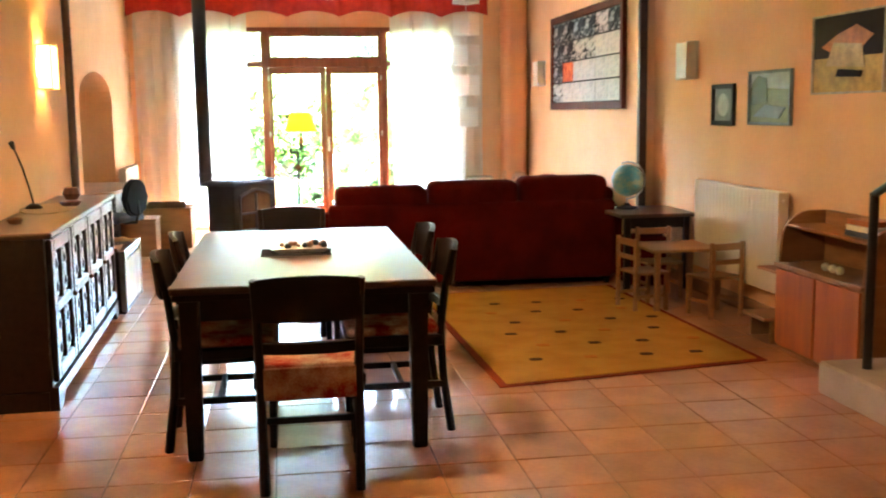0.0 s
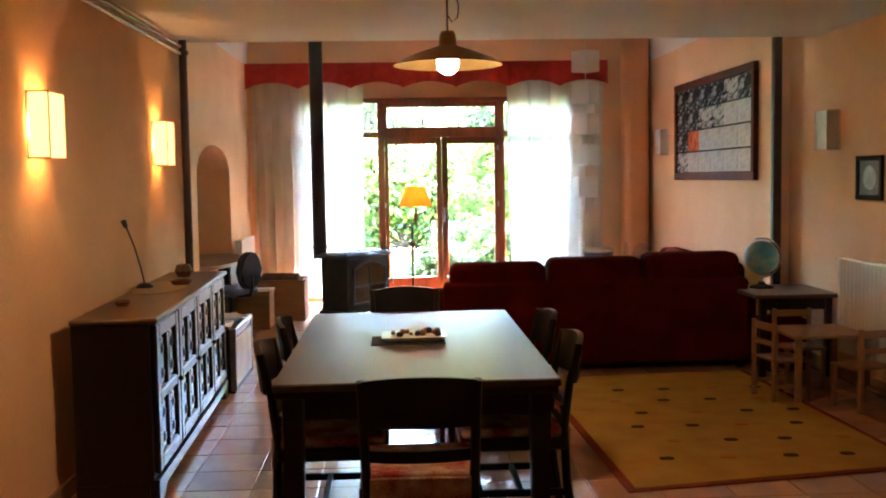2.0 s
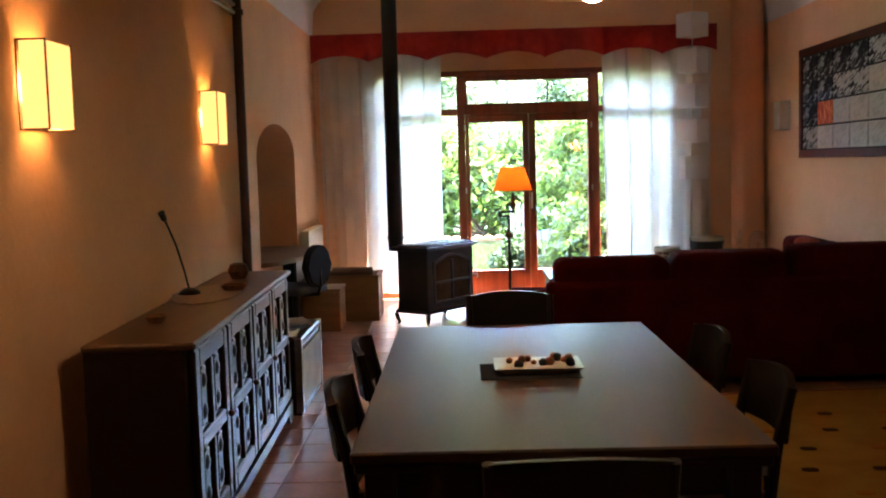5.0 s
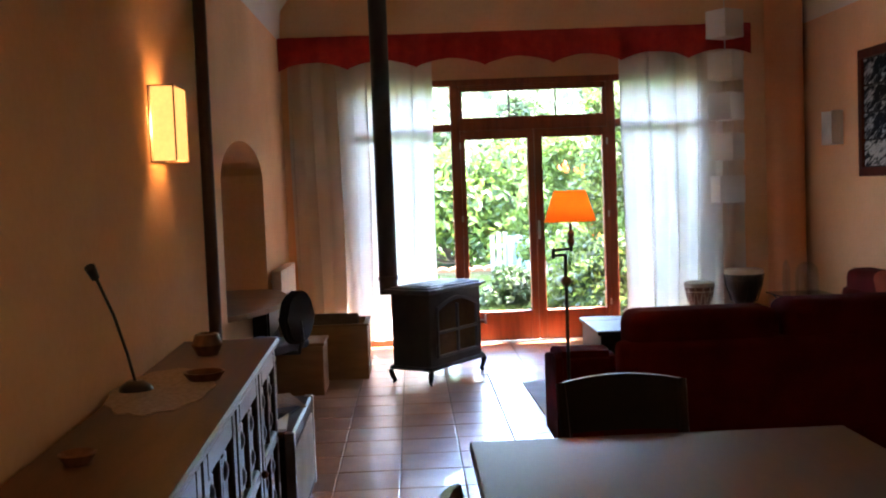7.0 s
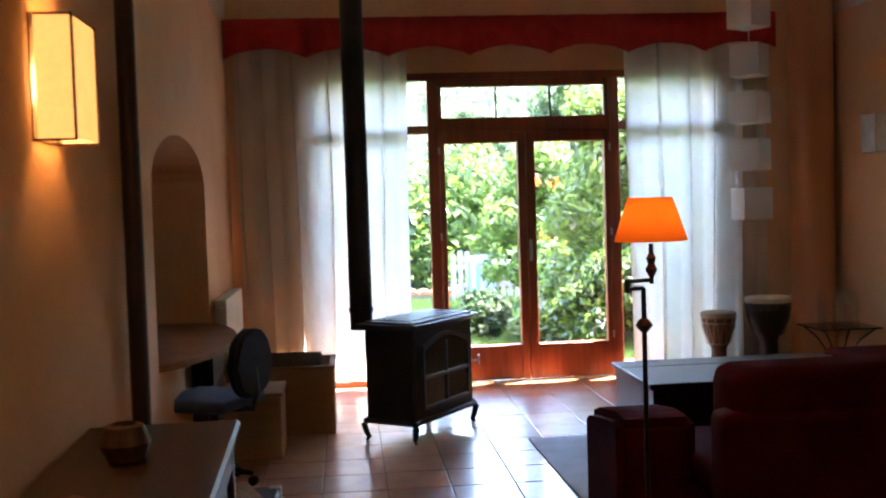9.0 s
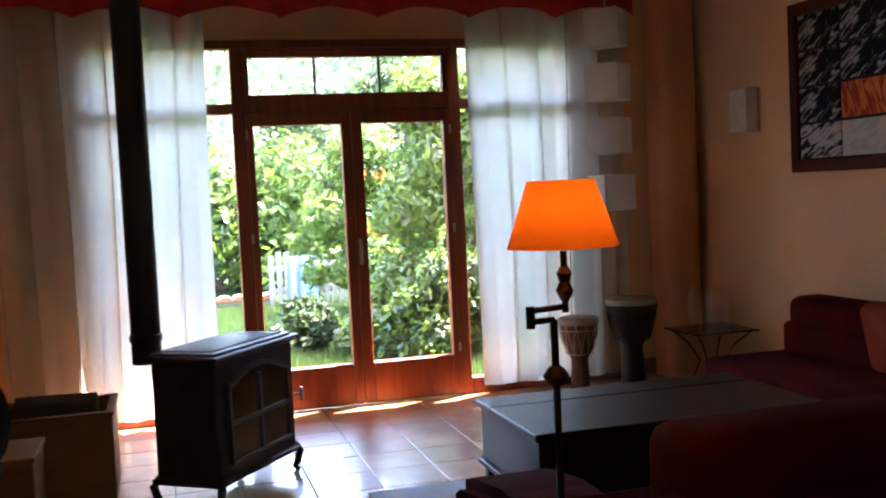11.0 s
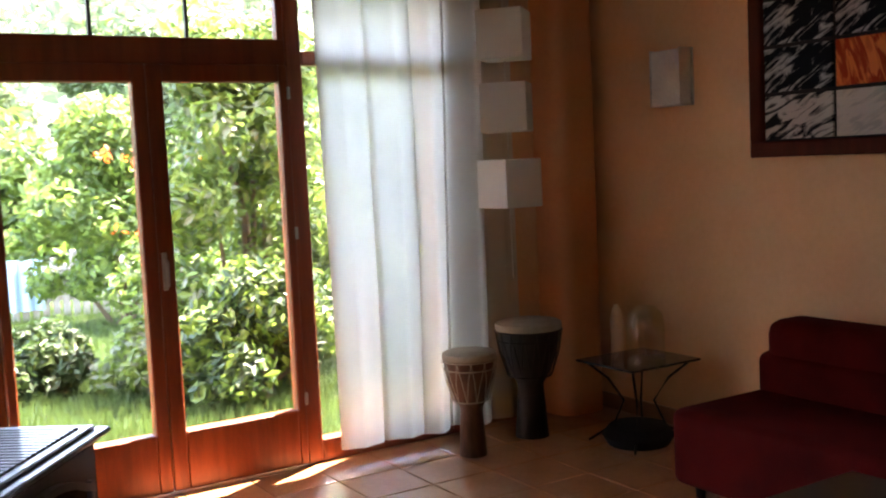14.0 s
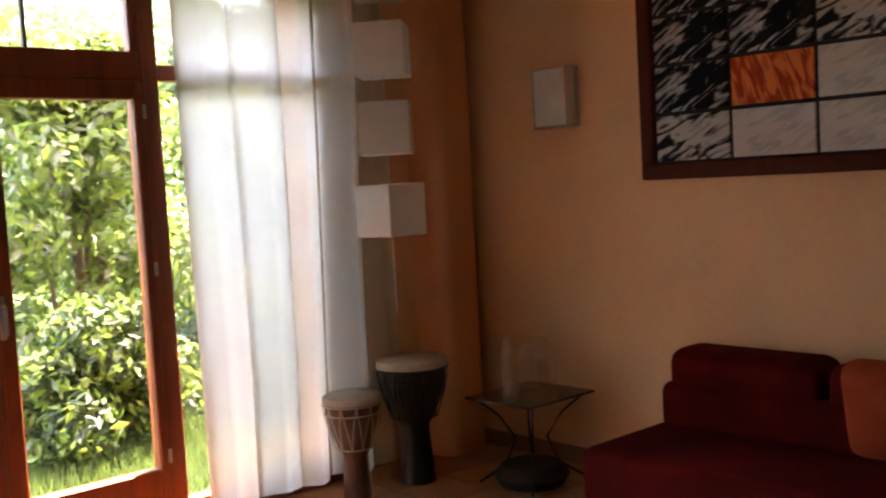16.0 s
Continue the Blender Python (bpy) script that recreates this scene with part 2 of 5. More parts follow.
def lathe(bm, prof, seg=24, at=(0, 0, 0)):
    rings = []
    for r, z in prof:
        if r < 1e-4:
            rings.append([bm.verts.new((at[0], at[1], at[2] + z))])
        else:
            rings.append([bm.verts.new((at[0] + r * math.cos(2 * math.pi * k / seg), at[1] + r * math.sin(2 * math.pi * k / seg), at[2] + z)) for k in range(seg)])
    for a, b in zip(rings, rings[1:]):
        for k in range(seg):
            j = (k + 1) % seg
            if len(a) == 1 and len(b) == 1:
                continue
            q = [a[0], b[j], b[k]] if len(a) == 1 else [a[k], a[j], b[0]] if len(b) == 1 else [a[k], a[j], b[j], b[k]]
            bm.faces.new(q)


def tube(bm, pts, r, seg=8, r2=None):
    pts = [Vector(p) for p in pts]
    rings = []
    for i, p in enumerate(pts):
        d = (pts[min(i + 1, len(pts) - 1)] - pts[max(i - 1, 0)]).normalized()
        s = d.cross(Vector((0, 0, 1)) if abs(d.z) < 0.9 else Vector((1, 0, 0))).normalized()
        u = s.cross(d)
        rad = r if r2 is None else r + (r2 - r) * i / (len(pts) - 1)
        rings.append([bm.verts.new(p + rad * (s * math.cos(2 * math.pi * k / seg) + u * math.sin(2 * math.pi * k / seg))) for k in range(seg)])
    for a, b in zip(rings, rings[1:]):
        for k in range(seg):
            bm.faces.new((a[k], a[(k + 1) % seg], b[(k + 1) % seg], b[k]))
    bm.faces.new(rings[0][::-1]), bm.faces.new(rings[-1])


def made(name, bm, mat, parent=None, smooth=False, label=""):
    bmesh.ops.recalc_face_normals(bm, faces=bm.faces)
    me = bpy.data.meshes.new(name)
    bm.to_mesh(me)
    bm.free()
    me.materials.append(mat)
    if smooth:
        me.polygons.foreach_set("use_smooth", [True] * len(me.polygons))
        me.set_sharp_from_angle(angle=radians(40))
    ob = new(name, me)
    if parent:
        ob.parent = parent
    if label:
        tagged(ob, label)
    return ob


def base(name, at=(0, 0, 0), rz=0, label="", category="", group="", kind=""):
    e = new(name)
    e.empty_display_size = 0.1
    e.matrix_basis = pose(*at, 0, 0, rz)
    return tagged(e, label, category, group, kind)


def blocks(name, mat, boxes, parent=None, bevel=0.004, label=""):
    bm = bmesh.new()
    for b in boxes:
        box(bm, *b, bevel=bevel)
    return made(name, bm, mat, parent, label=label)


# ---------------------------------------------------------------- setting
XL, XB, XR, XN, YB, YS, YF, ZS, ZV = -0.905, -1.10, 3.93, 4.05, -2.6, 8.2, 13.05, 2.60, 2.95


def structure(name, boxes, mat, label, category, bevel=0.0):
    return tagged(blocks(name, mat, boxes, bevel=bevel), label, category, kind="structure")


structure("wall_west", [(XL - 0.35, XL, YB, 8.19, 0, ZS)], PLASTER, "peach rough plaster wall behind the sideboard", "wall")
structure("wall_east", [(XR, XR + 0.4, 8.72, YF + 0.3, 0, 4.3), (XN, XR + 0.4, YB, 8.719, 0, 4.3)], PLASTER, "peach rough plaster wall hung with pictures", "wall")
structure("wall_south", [(XL - 0.35, XR + 0.4, YB - 0.3, YB, 0, ZS)], PLASTER, "plain peach plaster wall closing the room", "wall")

# far left wall with the arched recess
NY0, NY1, NZ0, NSPR, NTOP = 9.68, 11.52, 0.74, 1.61, 1.90
bm = bmesh.new()
box(bm, XB - 0.5, XB, 8.195, NY0, 0, 4.3)
box(bm, XB - 0.5, XB, NY1, YF + 0.3, 0, 4.3)
box(bm, XB - 0.5, XB, NY0, NY1, 0, 0.70)
arch = [(NY0, 4.3), (NY0, NSPR)]
for k in range(1, 16):
    a = math.pi * k / 16
    arch.append(((NY0 + NY1) / 2 - (NY1 - NY0) / 2 * math.cos(a), NSPR + (NTOP - NSPR) * math.sin(a)))
arch += [(NY1, NSPR), (NY1, 4.3)]
prism(bm, arch, XB - 0.5, XB, "x")
box(bm, XB - 0.56, XB - 0.5, NY0 - 0.2, NY1 + 0.2, 0, 2.3)
tagged(made("wall_northwest", bm, PLASTER), "peach plaster wall with an arched recess over a desk", "wall", kind="structure")
tagged(blocks("niche_panel", NICHEWOOD, [(XB - 0.5, XB - 0.46, NY0 + 0.004, NY1 - 0.004, 0.75, NSPR + 0.06)]), "tan wooden board lining the arched recess", "panel", kind="structure")

# far wall with the wide window opening
WX0, WX1, WZ1 = -0.45, 2.96, 2.53
structure("wall_north", [(XB - 0.3, WX0, YF, YF + 0.3, 0, 4.3), (WX1, XR + 0.35, YF, YF + 0.3, 0, 4.3), (WX0, WX1, YF, YF + 0.3, WZ1, 4.3)],
          PLASTER, "peach plaster wall round the garden door", "wall")
# rounded pilaster in the far corner, its shade put into a deeper plaster colour
bm = bmesh.new()
pts = [(3.57, YF)] + [(3.57 + 0.1 * (1 - math.cos(a)), YF - 0.22 + 0.1 * (1 - math.sin(a))) for a in [math.pi / 2 * k / 6 for k in range(7)]] + [(3.80, YF - 0.22)] \
    + [(3.80 + 0.1 * math.sin(a), YF - 0.22 + 0.1 * (1 - math.cos(a))) for a in [math.pi / 2 * k / 6 for k in range(1, 7)]] + [(3.90, YF)]
prism(bm, pts, 0, 3.9, "z")
tagged(made("pilaster", bm, SHADEPLASTER, smooth=True), "rounded plaster pilaster in the far corner, coloured deeper orange for shade", "pilaster", kind="structure")

structure("ceiling_low", [(XL - 0.35, XR + 0.4, YB - 0.3, YS, ZS, ZS + 0.3)], WHITE, "low white ceiling slab with a straight edge", "ceiling")
structure("wall_upper", [(XB - 0.5, XR + 0.4, YS - 0.25, YS, ZS + 0.3, 4.3)], WHITE, "white wall above the slab edge", "wall")
bm = bmesh.new()
arc = [(XB + (XR - XB) * (0.5 - 0.5 * math.cos(math.pi * k / 24)), ZV + 0.68 * math.sin(math.pi * k / 24) ** 0.42) for k in range(25)]
prism(bm, [(XB, 4.35)] + arc + [(XR, 4.35)], YS, YF, "y")
tagged(made("ceiling_vault", bm, WHITE, smooth=True), "white plastered barrel vault over the sitting area", "ceiling", kind="structure")

structure("baseboard", [(XL, XL + 0.014, YB, 8.19, 0, 0.09), (XR - 0.014, XR, 8.74, YF, 0, 0.09), (XN - 0.014, XN, YB, 8.70, 0, 0.09), (XB, XB + 0.014, 8.21, YF, 0, 0.09),
                        (XB + 0.014, WX0, YF - 0.016, YF, 0, 0.12), (WX1, 3.565, YF - 0.016, YF, 0, 0.12)], SKIRT, "low terracotta skirting along the walls", "baseboard")


# ---------------------------------------------------------------- garden door and window
def window_unit():
    w = base("door_1", (0, 0, 0), label="reddish-brown timber garden door with glazed leaves and transom", category="door", kind="structure")
    y0, y1 = 12.98, 13.06
    dl, dr = 0.50, 2.085
    bm = bmesh.new()
    for x0, x1, z0, z1 in ((WX0, WX0 + 0.07, 0, WZ1), (WX1 - 0.07, WX1, 0, WZ1), (WX0, WX1, 2.47, WZ1), (dl, dl + 0.085, 0, 2.47), (dr - 0.085, dr, 0, 2.47),
                           (dl + 0.085, dr - 0.085, 2.04, 2.165), (WX0 + 0.07, dl, 2.04, 2.11), (dr, WX1 - 0.07, 2.04, 2.11),
                           (WX0 + 0.07, dl, 0, 0.12), (dr, WX1 - 0.07, 0, 0.12)):
        box(bm, x0, x1, y0, y1, z0, z1, 0.006)
    for x0, x1, z0, z1 in ((dl + 0.085, dr - 0.085, 2.415, 2.47), (dl + 0.085, dl + 0.12, 2.165, 2.415), (dr - 0.12, dr - 0.085, 2.165, 2.415)):
        box(bm, x0, x1, y0 + 0.012, y1 - 0.01, z0, z1, 0.005)
    made("frame", bm, DOORWOOD, w)
    bm = bmesh.new()
    for x in (1.068, 1.517):
        box(bm, x - 0.008, x + 0.008, y0 + 0.025, y0 + 0.05, 2.165, 2.415)
    made("glazing_bar", bm, material("dark_lead_bar", (0.06, 0.05, 0.045), 0.6), w)
    for a, b in ((dl + 0.087, 1.292), (1.296, dr - 0.087)):
        leaf = new("door_leaf")
        leaf.parent = w
        bm = bmesh.new()
        g0, g1 = a + (0.045 if a < 1 else 0.075), b - (0.065 if a < 1 else 0.045)
        box(bm, a, g0, y0 - 0.014, y1 - 0.02, 0.01, 2.038, 0.006)
        box(bm, g1, b, y0 - 0.014, y1 - 0.02, 0.01, 2.038, 0.006)
        box(bm, g0, g1, y0 - 0.014, y1 - 0.02, 1.955, 2.038, 0.006)
        box(bm, g0, g1, y0 - 0.014, y1 - 0.02, 0.01, 0.295, 0.006)
        made("sash", bm, DOORWOOD, leaf)
        p = blocks("pane", GLASS, [(g0 - 0.005, g1 + 0.005, y0 + 0.02, y0 + 0.024, 0.29, 1.96)], leaf, bevel=0)
        p.visible_shadow = False
    bm = bmesh.new()
    box(bm, 1.307, 1.332, y0 - 0.022, y0 - 0.014, 0.98, 1.16, 0.003)
    tube(bm, [(1.319, y0 - 0.016, 1.12), (1.319, y0 - 0.055, 1.12), (1.319, y0 - 0.06, 1.11), (1.319, y0 - 0.06, 1.0)], 0.009)
    made("handle", bm, CHROME, w, True, label="brushed steel lever handle")
    bm = bmesh.new()
    for z in (0.35, 1.2, 1.9):
        tube(bm, [(dl + 0.087, y0 - 0.016, z - 0.03), (dl + 0.087, y0 - 0.016, z + 0.03)], 0.009)
        tube(bm, [(dr - 0.087, y0 - 0.016, z - 0.03), (dr - 0.087, y0 - 0.016, z + 0.03)], 0.009)
    made("hinge", bm, CHROME, w, True)
    for x0, x1, z0, z1 in ((dl + 0.12, dr - 0.12, 2.165, 2.415), (WX0 + 0.07, dl, 0.12, 2.04), (WX0 + 0.07, dl, 2.11, 2.47), (dr, WX1 - 0.07, 0.12, 2.04), (dr, WX1 - 0.07, 2.11, 2.47)):
        p = blocks("pane", GLASS, [(x0, x1, y0 + 0.034, y0 + 0.038, z0, z1)], w, bevel=0)
        p.visible_shadow = False


window_unit()
structure("sill", [(WX0, WX1, YF + 0.012, YF + 0.34, -0.03, 0.0)], STONE, "pale stone threshold under the garden door", "sill")


def curtain(x0, x1, folds, seed, label):
    """A hanging sheer with uneven folds, fuller towards the hem."""
    rnd = random.Random(seed)
    nx, nz = 240, 14
    ph = [rnd.uniform(0, 6.3) for _ in range(4)]
    verts, faces = [], []
    for i in range(nx + 1):
        u = i / nx
        for k in range(nz + 1):
            v = k / nz
            amp = 0.034 + 0.012 * v
            th = folds * 6.28 * u + ph[0] + 0.7 * math.sin(2.3 * 6.28 * u + ph[1]) + 0.25 * v
            s = 2.2 * abs(math.sin(th / 2)) - 1.1 + 0.4 * math.sin(folds * 1.7 * 6.28 * u + ph[2] + 0.5 * v)
            verts.append((x0 + (x1 - x0) * u + 0.22 * (x1 - x0) / folds * math.sin(th) + 0.02 * math.sin(5 * u + 3 * v + ph[3]), 12.855 + amp * s, 2.78 - (2.78 - 0.075) * v))
    for i in range(nx):
        for k in range(nz):
            a = i * (nz + 1) + k
            faces.append((a, a + 1, a + nz + 2, a + nz + 1))
    me = bpy.data.meshes.new("curtain")
    me.from_pydata(verts, [], faces)
    me.materials.append(SHEER)
    me.polygons.foreach_set("use_smooth", [True] * len(faces))
    ob = new("curtain", me)
    return tagged(ob, label, "curtain", "curtains at the window")


curtain(-1.05, 0.29, 6, 3, "white sheer curtain hanging in folds beside the door")
curtain(2.09, 3.27, 5, 8, "white sheer curtain hanging in folds beside the door")


def valance():
    v = base("valance", label="red patterned valance with a scalloped lower edge", category="valance")
    x0, x1, n = -1.085, 3.345, 360
    bm = bmesh.new()
    top, bot, bt = [], [], []
    for i in range(n + 1):
        x = x0 + (x1 - x0) * i / n
        u = (x - x0) / 0.64
        dip = 0.075 * abs(math.sin(math.pi * u)) ** 0.8
        wob = 0.014 * math.sin(x * 21) + 0.008 * math.sin(x * 47)
        top.append(bm.verts.new((x, 12.76 + wob * 0.5, 2.945)))
        bot.append(bm.verts.new((x, 12.76 + wob, 2.635 + dip)))
    for i in range(n):
        bm.faces.new((top[i], top[i + 1], bot[i + 1], bot[i]))
    ob = made("cloth", bm, VALANCE, v, True)
    sol = ob.modifiers.new("thick", "SOLIDIFY")
    sol.thickness = 0.004
    bm = bmesh.new()
    box(bm, x0, x1, 12.785, 12.80, 2.86, 2.94, 0.004)
    for x in (x0, x1 - 0.02):
        box(bm, x, x + 0.02, 12.80, YF, 2.88, 2.935, 0.003)
    tube(bm, [(x0 + 0.02, 12.855, 2.79), (x1 - 0.02, 12.855, 2.79)], 0.012)
    made("rail", bm, PAPERWHITE, v)


valance()


# ---------------------------------------------------------------- garden
def leaf_cloud(name, clumps, count, size, mat, seed, parent=None, flat=0.3):
    """Leaves as small folded rhombs, gathered on the outer shells of uneven clumps (x, y, z, radius)."""
    rng = np.random.default_rng(seed)
    c = np.array(clumps, float)
    wgt = c[:, 3] ** 2
    pick = rng.choice(len(c), count, p=wgt / wgt.sum())
    d = rng.normal(size=(count, 3))
    d /= np.linalg.norm(d, axis=1)[:, None]
    r = c[pick, 3] * (0.45 + 0.62 * rng.random(count) ** 0.5)
    pos = c[pick, :3] + d * r[:, None]
    nrm = d + rng.normal(size=(count, 3)) * 0.7 + np.array((0, 0, flat))
    nrm /= np.linalg.norm(nrm, axis=1)[:, None]
    a = np.cross(nrm, rng.normal(size=(count, 3)))
    a /= np.linalg.norm(a, axis=1)[:, None]
    b = np.cross(nrm, a)
    s = size * (0.6 + 0.8 * rng.random(count))[:, None]
    v = np.stack([pos - a * s, pos + b * s * 0.42 + nrm * s * 0.12, pos + a * s, pos - b * s * 0.42 + nrm * s * 0.12], 1).reshape(-1, 3)
    f = np.arange(count * 4).reshape(-1, 4)
    f = np.concatenate([f[:, (0, 1, 2)], f[:, (0, 2, 3)]])
    me = bpy.data.meshes.new(name)
    me.from_pydata(v.tolist(), [], f.tolist())
    me.materials.append(mat)
    ob = new(name, me)
    if parent:
        ob.parent = parent
    return ob


def shrub(name, at, clumps, layers, label, stems=5, seed=1, category="shrub"):
    """Stems from one root, and a crown of leaf layers (count, leaf size, material)."""
    rnd = random.Random(seed)
    e = base(name, at, label=label, category=category)
    bm = bmesh.new()
    for cx, cy, cz, r in clumps[:stems * 2]:
        p = [(rnd.uniform(-.1, .1), rnd.uniform(-.1, .1), -0.05)]
        for k in range(1, 5):
            u = k / 4
            p.append((cx * u + rnd.uniform(-.06, .06), cy * u + rnd.uniform(-.06, .06), cz * u ** 0.8))
        tube(bm, p, 0.03, 6, 0.008)
    made("stem", bm, BARK, e, True)
    for i, (n, s, m) in enumerate(layers):
        leaf_cloud("foliage", clumps, n, s, m, seed * 10 + i, e)
    return e


def clump_heap(seed, n, rx, ry, h, r0, r1):
    rnd = random.Random(seed)
    out = []
    for _ in range(n):
        z = rnd.random()
        sp = (1 - z * 0.75)
        out.append((rnd.uniform(-rx, rx) * sp, rnd.uniform(-ry, ry) * sp, 0.04 + z * h, rnd.uniform(r0, r1)))
    return out


gm = bmesh.new()
nx = 60
grid = [[gm.verts.new((-60 + 140 * i / nx, 13.4 + (j / nx) ** 2 * 300, -0.06 + 0.05 * noise.noise((i * 0.7, j * 0.7, 0)) + max(0, (j / nx) ** 2 * 300 - 14) * 0.05)) for j in range(nx + 1)] for i in range(nx + 1)]
for i in range(nx):
    for j in range(nx):
        gm.faces.new((grid[i][j], grid[i + 1][j], grid[i + 1][j + 1], grid[i][j + 1]))
tagged(made("ground", gm, GRASS, smooth=True), "green lawn rising gently to the hedges", "lawn", kind="structure")

def grass_blades(count, seed):
    """Upright narrow blades standing on the near lawn."""
    rng = np.random.default_rng(seed)
    p = np.stack([rng.uniform(-1.2, 4.6, count), 13.6 + 7.5 * rng.random(count) ** 1.3, np.full(count, -0.09)], 1)
    a = rng.uniform(0, 6.283, count)
    side = np.stack([np.cos(a), np.sin(a), np.zeros(count)], 1) * rng.uniform(0.004, 0.009, count)[:, None]
    tip = p + np.stack([rng.normal(0, 0.03, count), rng.normal(0, 0.03, count), rng.uniform(0.07, 0.16, count)], 1)
    v = np.stack([p - side, p + side, tip], 1).reshape(-1, 3)
    me = bpy.data.meshes.new("grass")
    me.from_pydata(v.tolist(), [], np.arange(count * 3).reshape(-1, 3).tolist())
    me.materials.append(LEAF_B)
    tagged(new("grass", me), "rough green grass on the lawn", "grass", kind="stuff")


grass_blades(60000, 31)
shrub("flowering_shrub", (2.95, 15.95, 0), clump_heap(4, 64, 1.15, 0.7, 2.6, 0.15, 0.38),
      [(9000, 0.05, LEAF_A), (5000, 0.055, LEAF_B), (2500, 0.045, LEAF_W)], "tall bright green shrub outside the garden door", seed=4)
shrub("flowering_shrub", (4.7, 16.6, 0), clump_heap(5, 30, 0.8, 0.7, 1.5, 0.2, 0.45),
      [(5000, 0.06, LEAF_C), (3500, 0.055, LEAF_B)], "dark glossy green shrub beside the door", seed=5)
vine = shrub("trumpet_vine", (2.65, 19.2, 0), [(c[0], c[1], c[2] + 0.35, c[3]) for c in clump_heap(6, 50, 1.25, 0.6, 1.7, 0.14, 0.36)],
             [(9000, 0.055, LEAF_A), (5000, 0.055, LEAF_B)], "climbing vine with orange trumpet flowers over a fence", seed=6)
tagged(leaf_cloud("flower", [(-0.25, -0.75, 1.75, 0.09), (0.0, -0.8, 1.72, 0.08), (-0.15, -0.75, 1.0, 0.08), (0.1, -0.8, 0.95, 0.1), (0.75, -0.7, 1.6, 0.08), (0.2, -0.8, 0.7, 0.06)], 60, 0.042, FLOWER, 9, vine), kind="stuff")
shrub("lavender_bush", (1.32, 16.1, 0), clump_heap(7, 30, 0.42, 0.35, 0.34, 0.08, 0.18), [(5000, 0.045, LEAF_C), (1500, 0.04, LEAF_B)], "low grey-green bush on the lawn", seed=7)
shrub("low_shrub", (2.5, 16.2, 0), clump_heap(8, 20, 0.6, 0.4, 0.35, 0.12, 0.22), [(3500, 0.045, LEAF_A), (1500, 0.045, LEAF_B)], "low bright green shrub at the lawn's edge", seed=8)
shrub("low_shrub", (2.5, 14.85, 0), clump_heap(18, 48, 0.72, 0.34, 0.75, 0.09, 0.22), [(3200, 0.045, LEAF_A), (4200, 0.045, LEAF_C)], "low bright green shrub at the lawn's edge", seed=18)
shrub("low_shrub", (4.35, 14.95, 0), clump_heap(19, 26, 0.8, 0.4, 0.9, 0.16, 0.3), [(4500, 0.045, LEAF_A), (2500, 0.05, LEAF_C)], "leafy green shrub at the lawn's edge", seed=19)
shrub("low_shrub", (1.98, 15.5, 0), clump_heap(17, 24, 0.6, 0.4, 0.3, 0.08, 0.18), [(3500, 0.04, LEAF_A), (1800, 0.04, LEAF_W)], "low pale-leaved shrub near the door", seed=17)
shrub("hedge", (0.9, 24.0, 0), clump_heap(9, 70, 4.5, 1.0, 2.0, 0.4, 0.8), [(9000, 0.11, LEAF_A), (6000, 0.11, LEAF_B), (2500, 0.1, LEAF_C)], "rounded green hedge beyond the lawn", seed=9, category="hedge")
shrub("hedge", (8.5, 24.0, 0.2), clump_heap(10, 60, 4.0, 1.0, 2.3, 0.4, 0.8), [(8000, 0.11, LEAF_A), (6000, 0.11, LEAF_B)], "rounded green hedge beyond the lawn", seed=10, category="hedge")


def tree(at, h, seed, label):
    rnd = random.Random(seed)
    e = base("tree", at, label=label, category="tree", group="trees beyond the garden")
    bm = bmesh.new()
    tube(bm, [(0, 0, -0.2), (0.1, 0, h * 0.25), (-0.05, 0.1, h * 0.5), (0, 0, h * 0.8)], 0.02 * h, 8, 0.006 * h)
    cl = []
    for k in range(26):
        z = rnd.uniform(0.3, 1.0)
        a = rnd.uniform(0, 6.28)
        r = h * 0.36 * math.sin(math.pi * min(1, (z - 0.18) / 0.9)) * rnd.uniform(0.3, 1)
        p = (r * math.cos(a), r * math.sin(a), z * h)
        cl.append((*p, h * rnd.uniform(0.07, 0.14)))
        if k % 3 == 0:
            tube(bm, [(0, 0, z * h * 0.6), (p[0] * 0.5, p[1] * 0.5, z * h * 0.85), p], 0.008 * h, 6, 0.002 * h)
    made("trunk", bm, BARK, e, True)
    leaf_cloud("foliage", cl, 3600, 0.03 * h, LEAF_D, seed, e)
    leaf_cloud("foliage", cl, 2000, 0.03 * h, LEAF_B, seed + 50, e)


for i, (x, y, h) in enumerate(((-4, 40, 4.5), (-0.5, 44, 5.5), (4.5, 42, 4.2), (9, 43, 6), (14, 40, 5), (19, 44, 6.5), (25, 42, 6), (32, 46, 7), (-9, 44, 5))):
    tree((x, y, 0.4), h, 20 + i, "leafy green tree on the slope")

# wooded hillside
rng = np.random.default_rng(3)
hb = bmesh.new()
hx, hy = 60, 16
gv = [[hb.verts.new((-120 + 300 * i / hx, 60 + 120 * j / hy, 0.5 + 34 * (j / hy) ** 0.9 + 5 * noise.noise((i * 0.21, j * 0.3, 2)))) for j in range(hy + 1)] for i in range(hx + 1)]
for i in range(hx):
    for j in range(hy):
        hb.faces.new((gv[i][j], gv[i + 1][j], gv[i + 1][j + 1], gv[i][j + 1]))
hill = made("backdrop", hb, material("wooded_slope", (0.09, 0.115, 0.06), 0.95, col2=(0.06, 0.08, 0.045), scale=0.3, fine=2, bump=0), smooth=True)
tagged(hill, "wooded hillside closing the view", "hill", kind="structure")
cl = []
for _ in range(900):
    i, j = rng.random() * 300 - 60, rng.random() ** 1.4
    cl.append((i, 60 + 120 * j, 1.5 + 34 * j ** 0.9, rng.uniform(2.0, 4.2)))
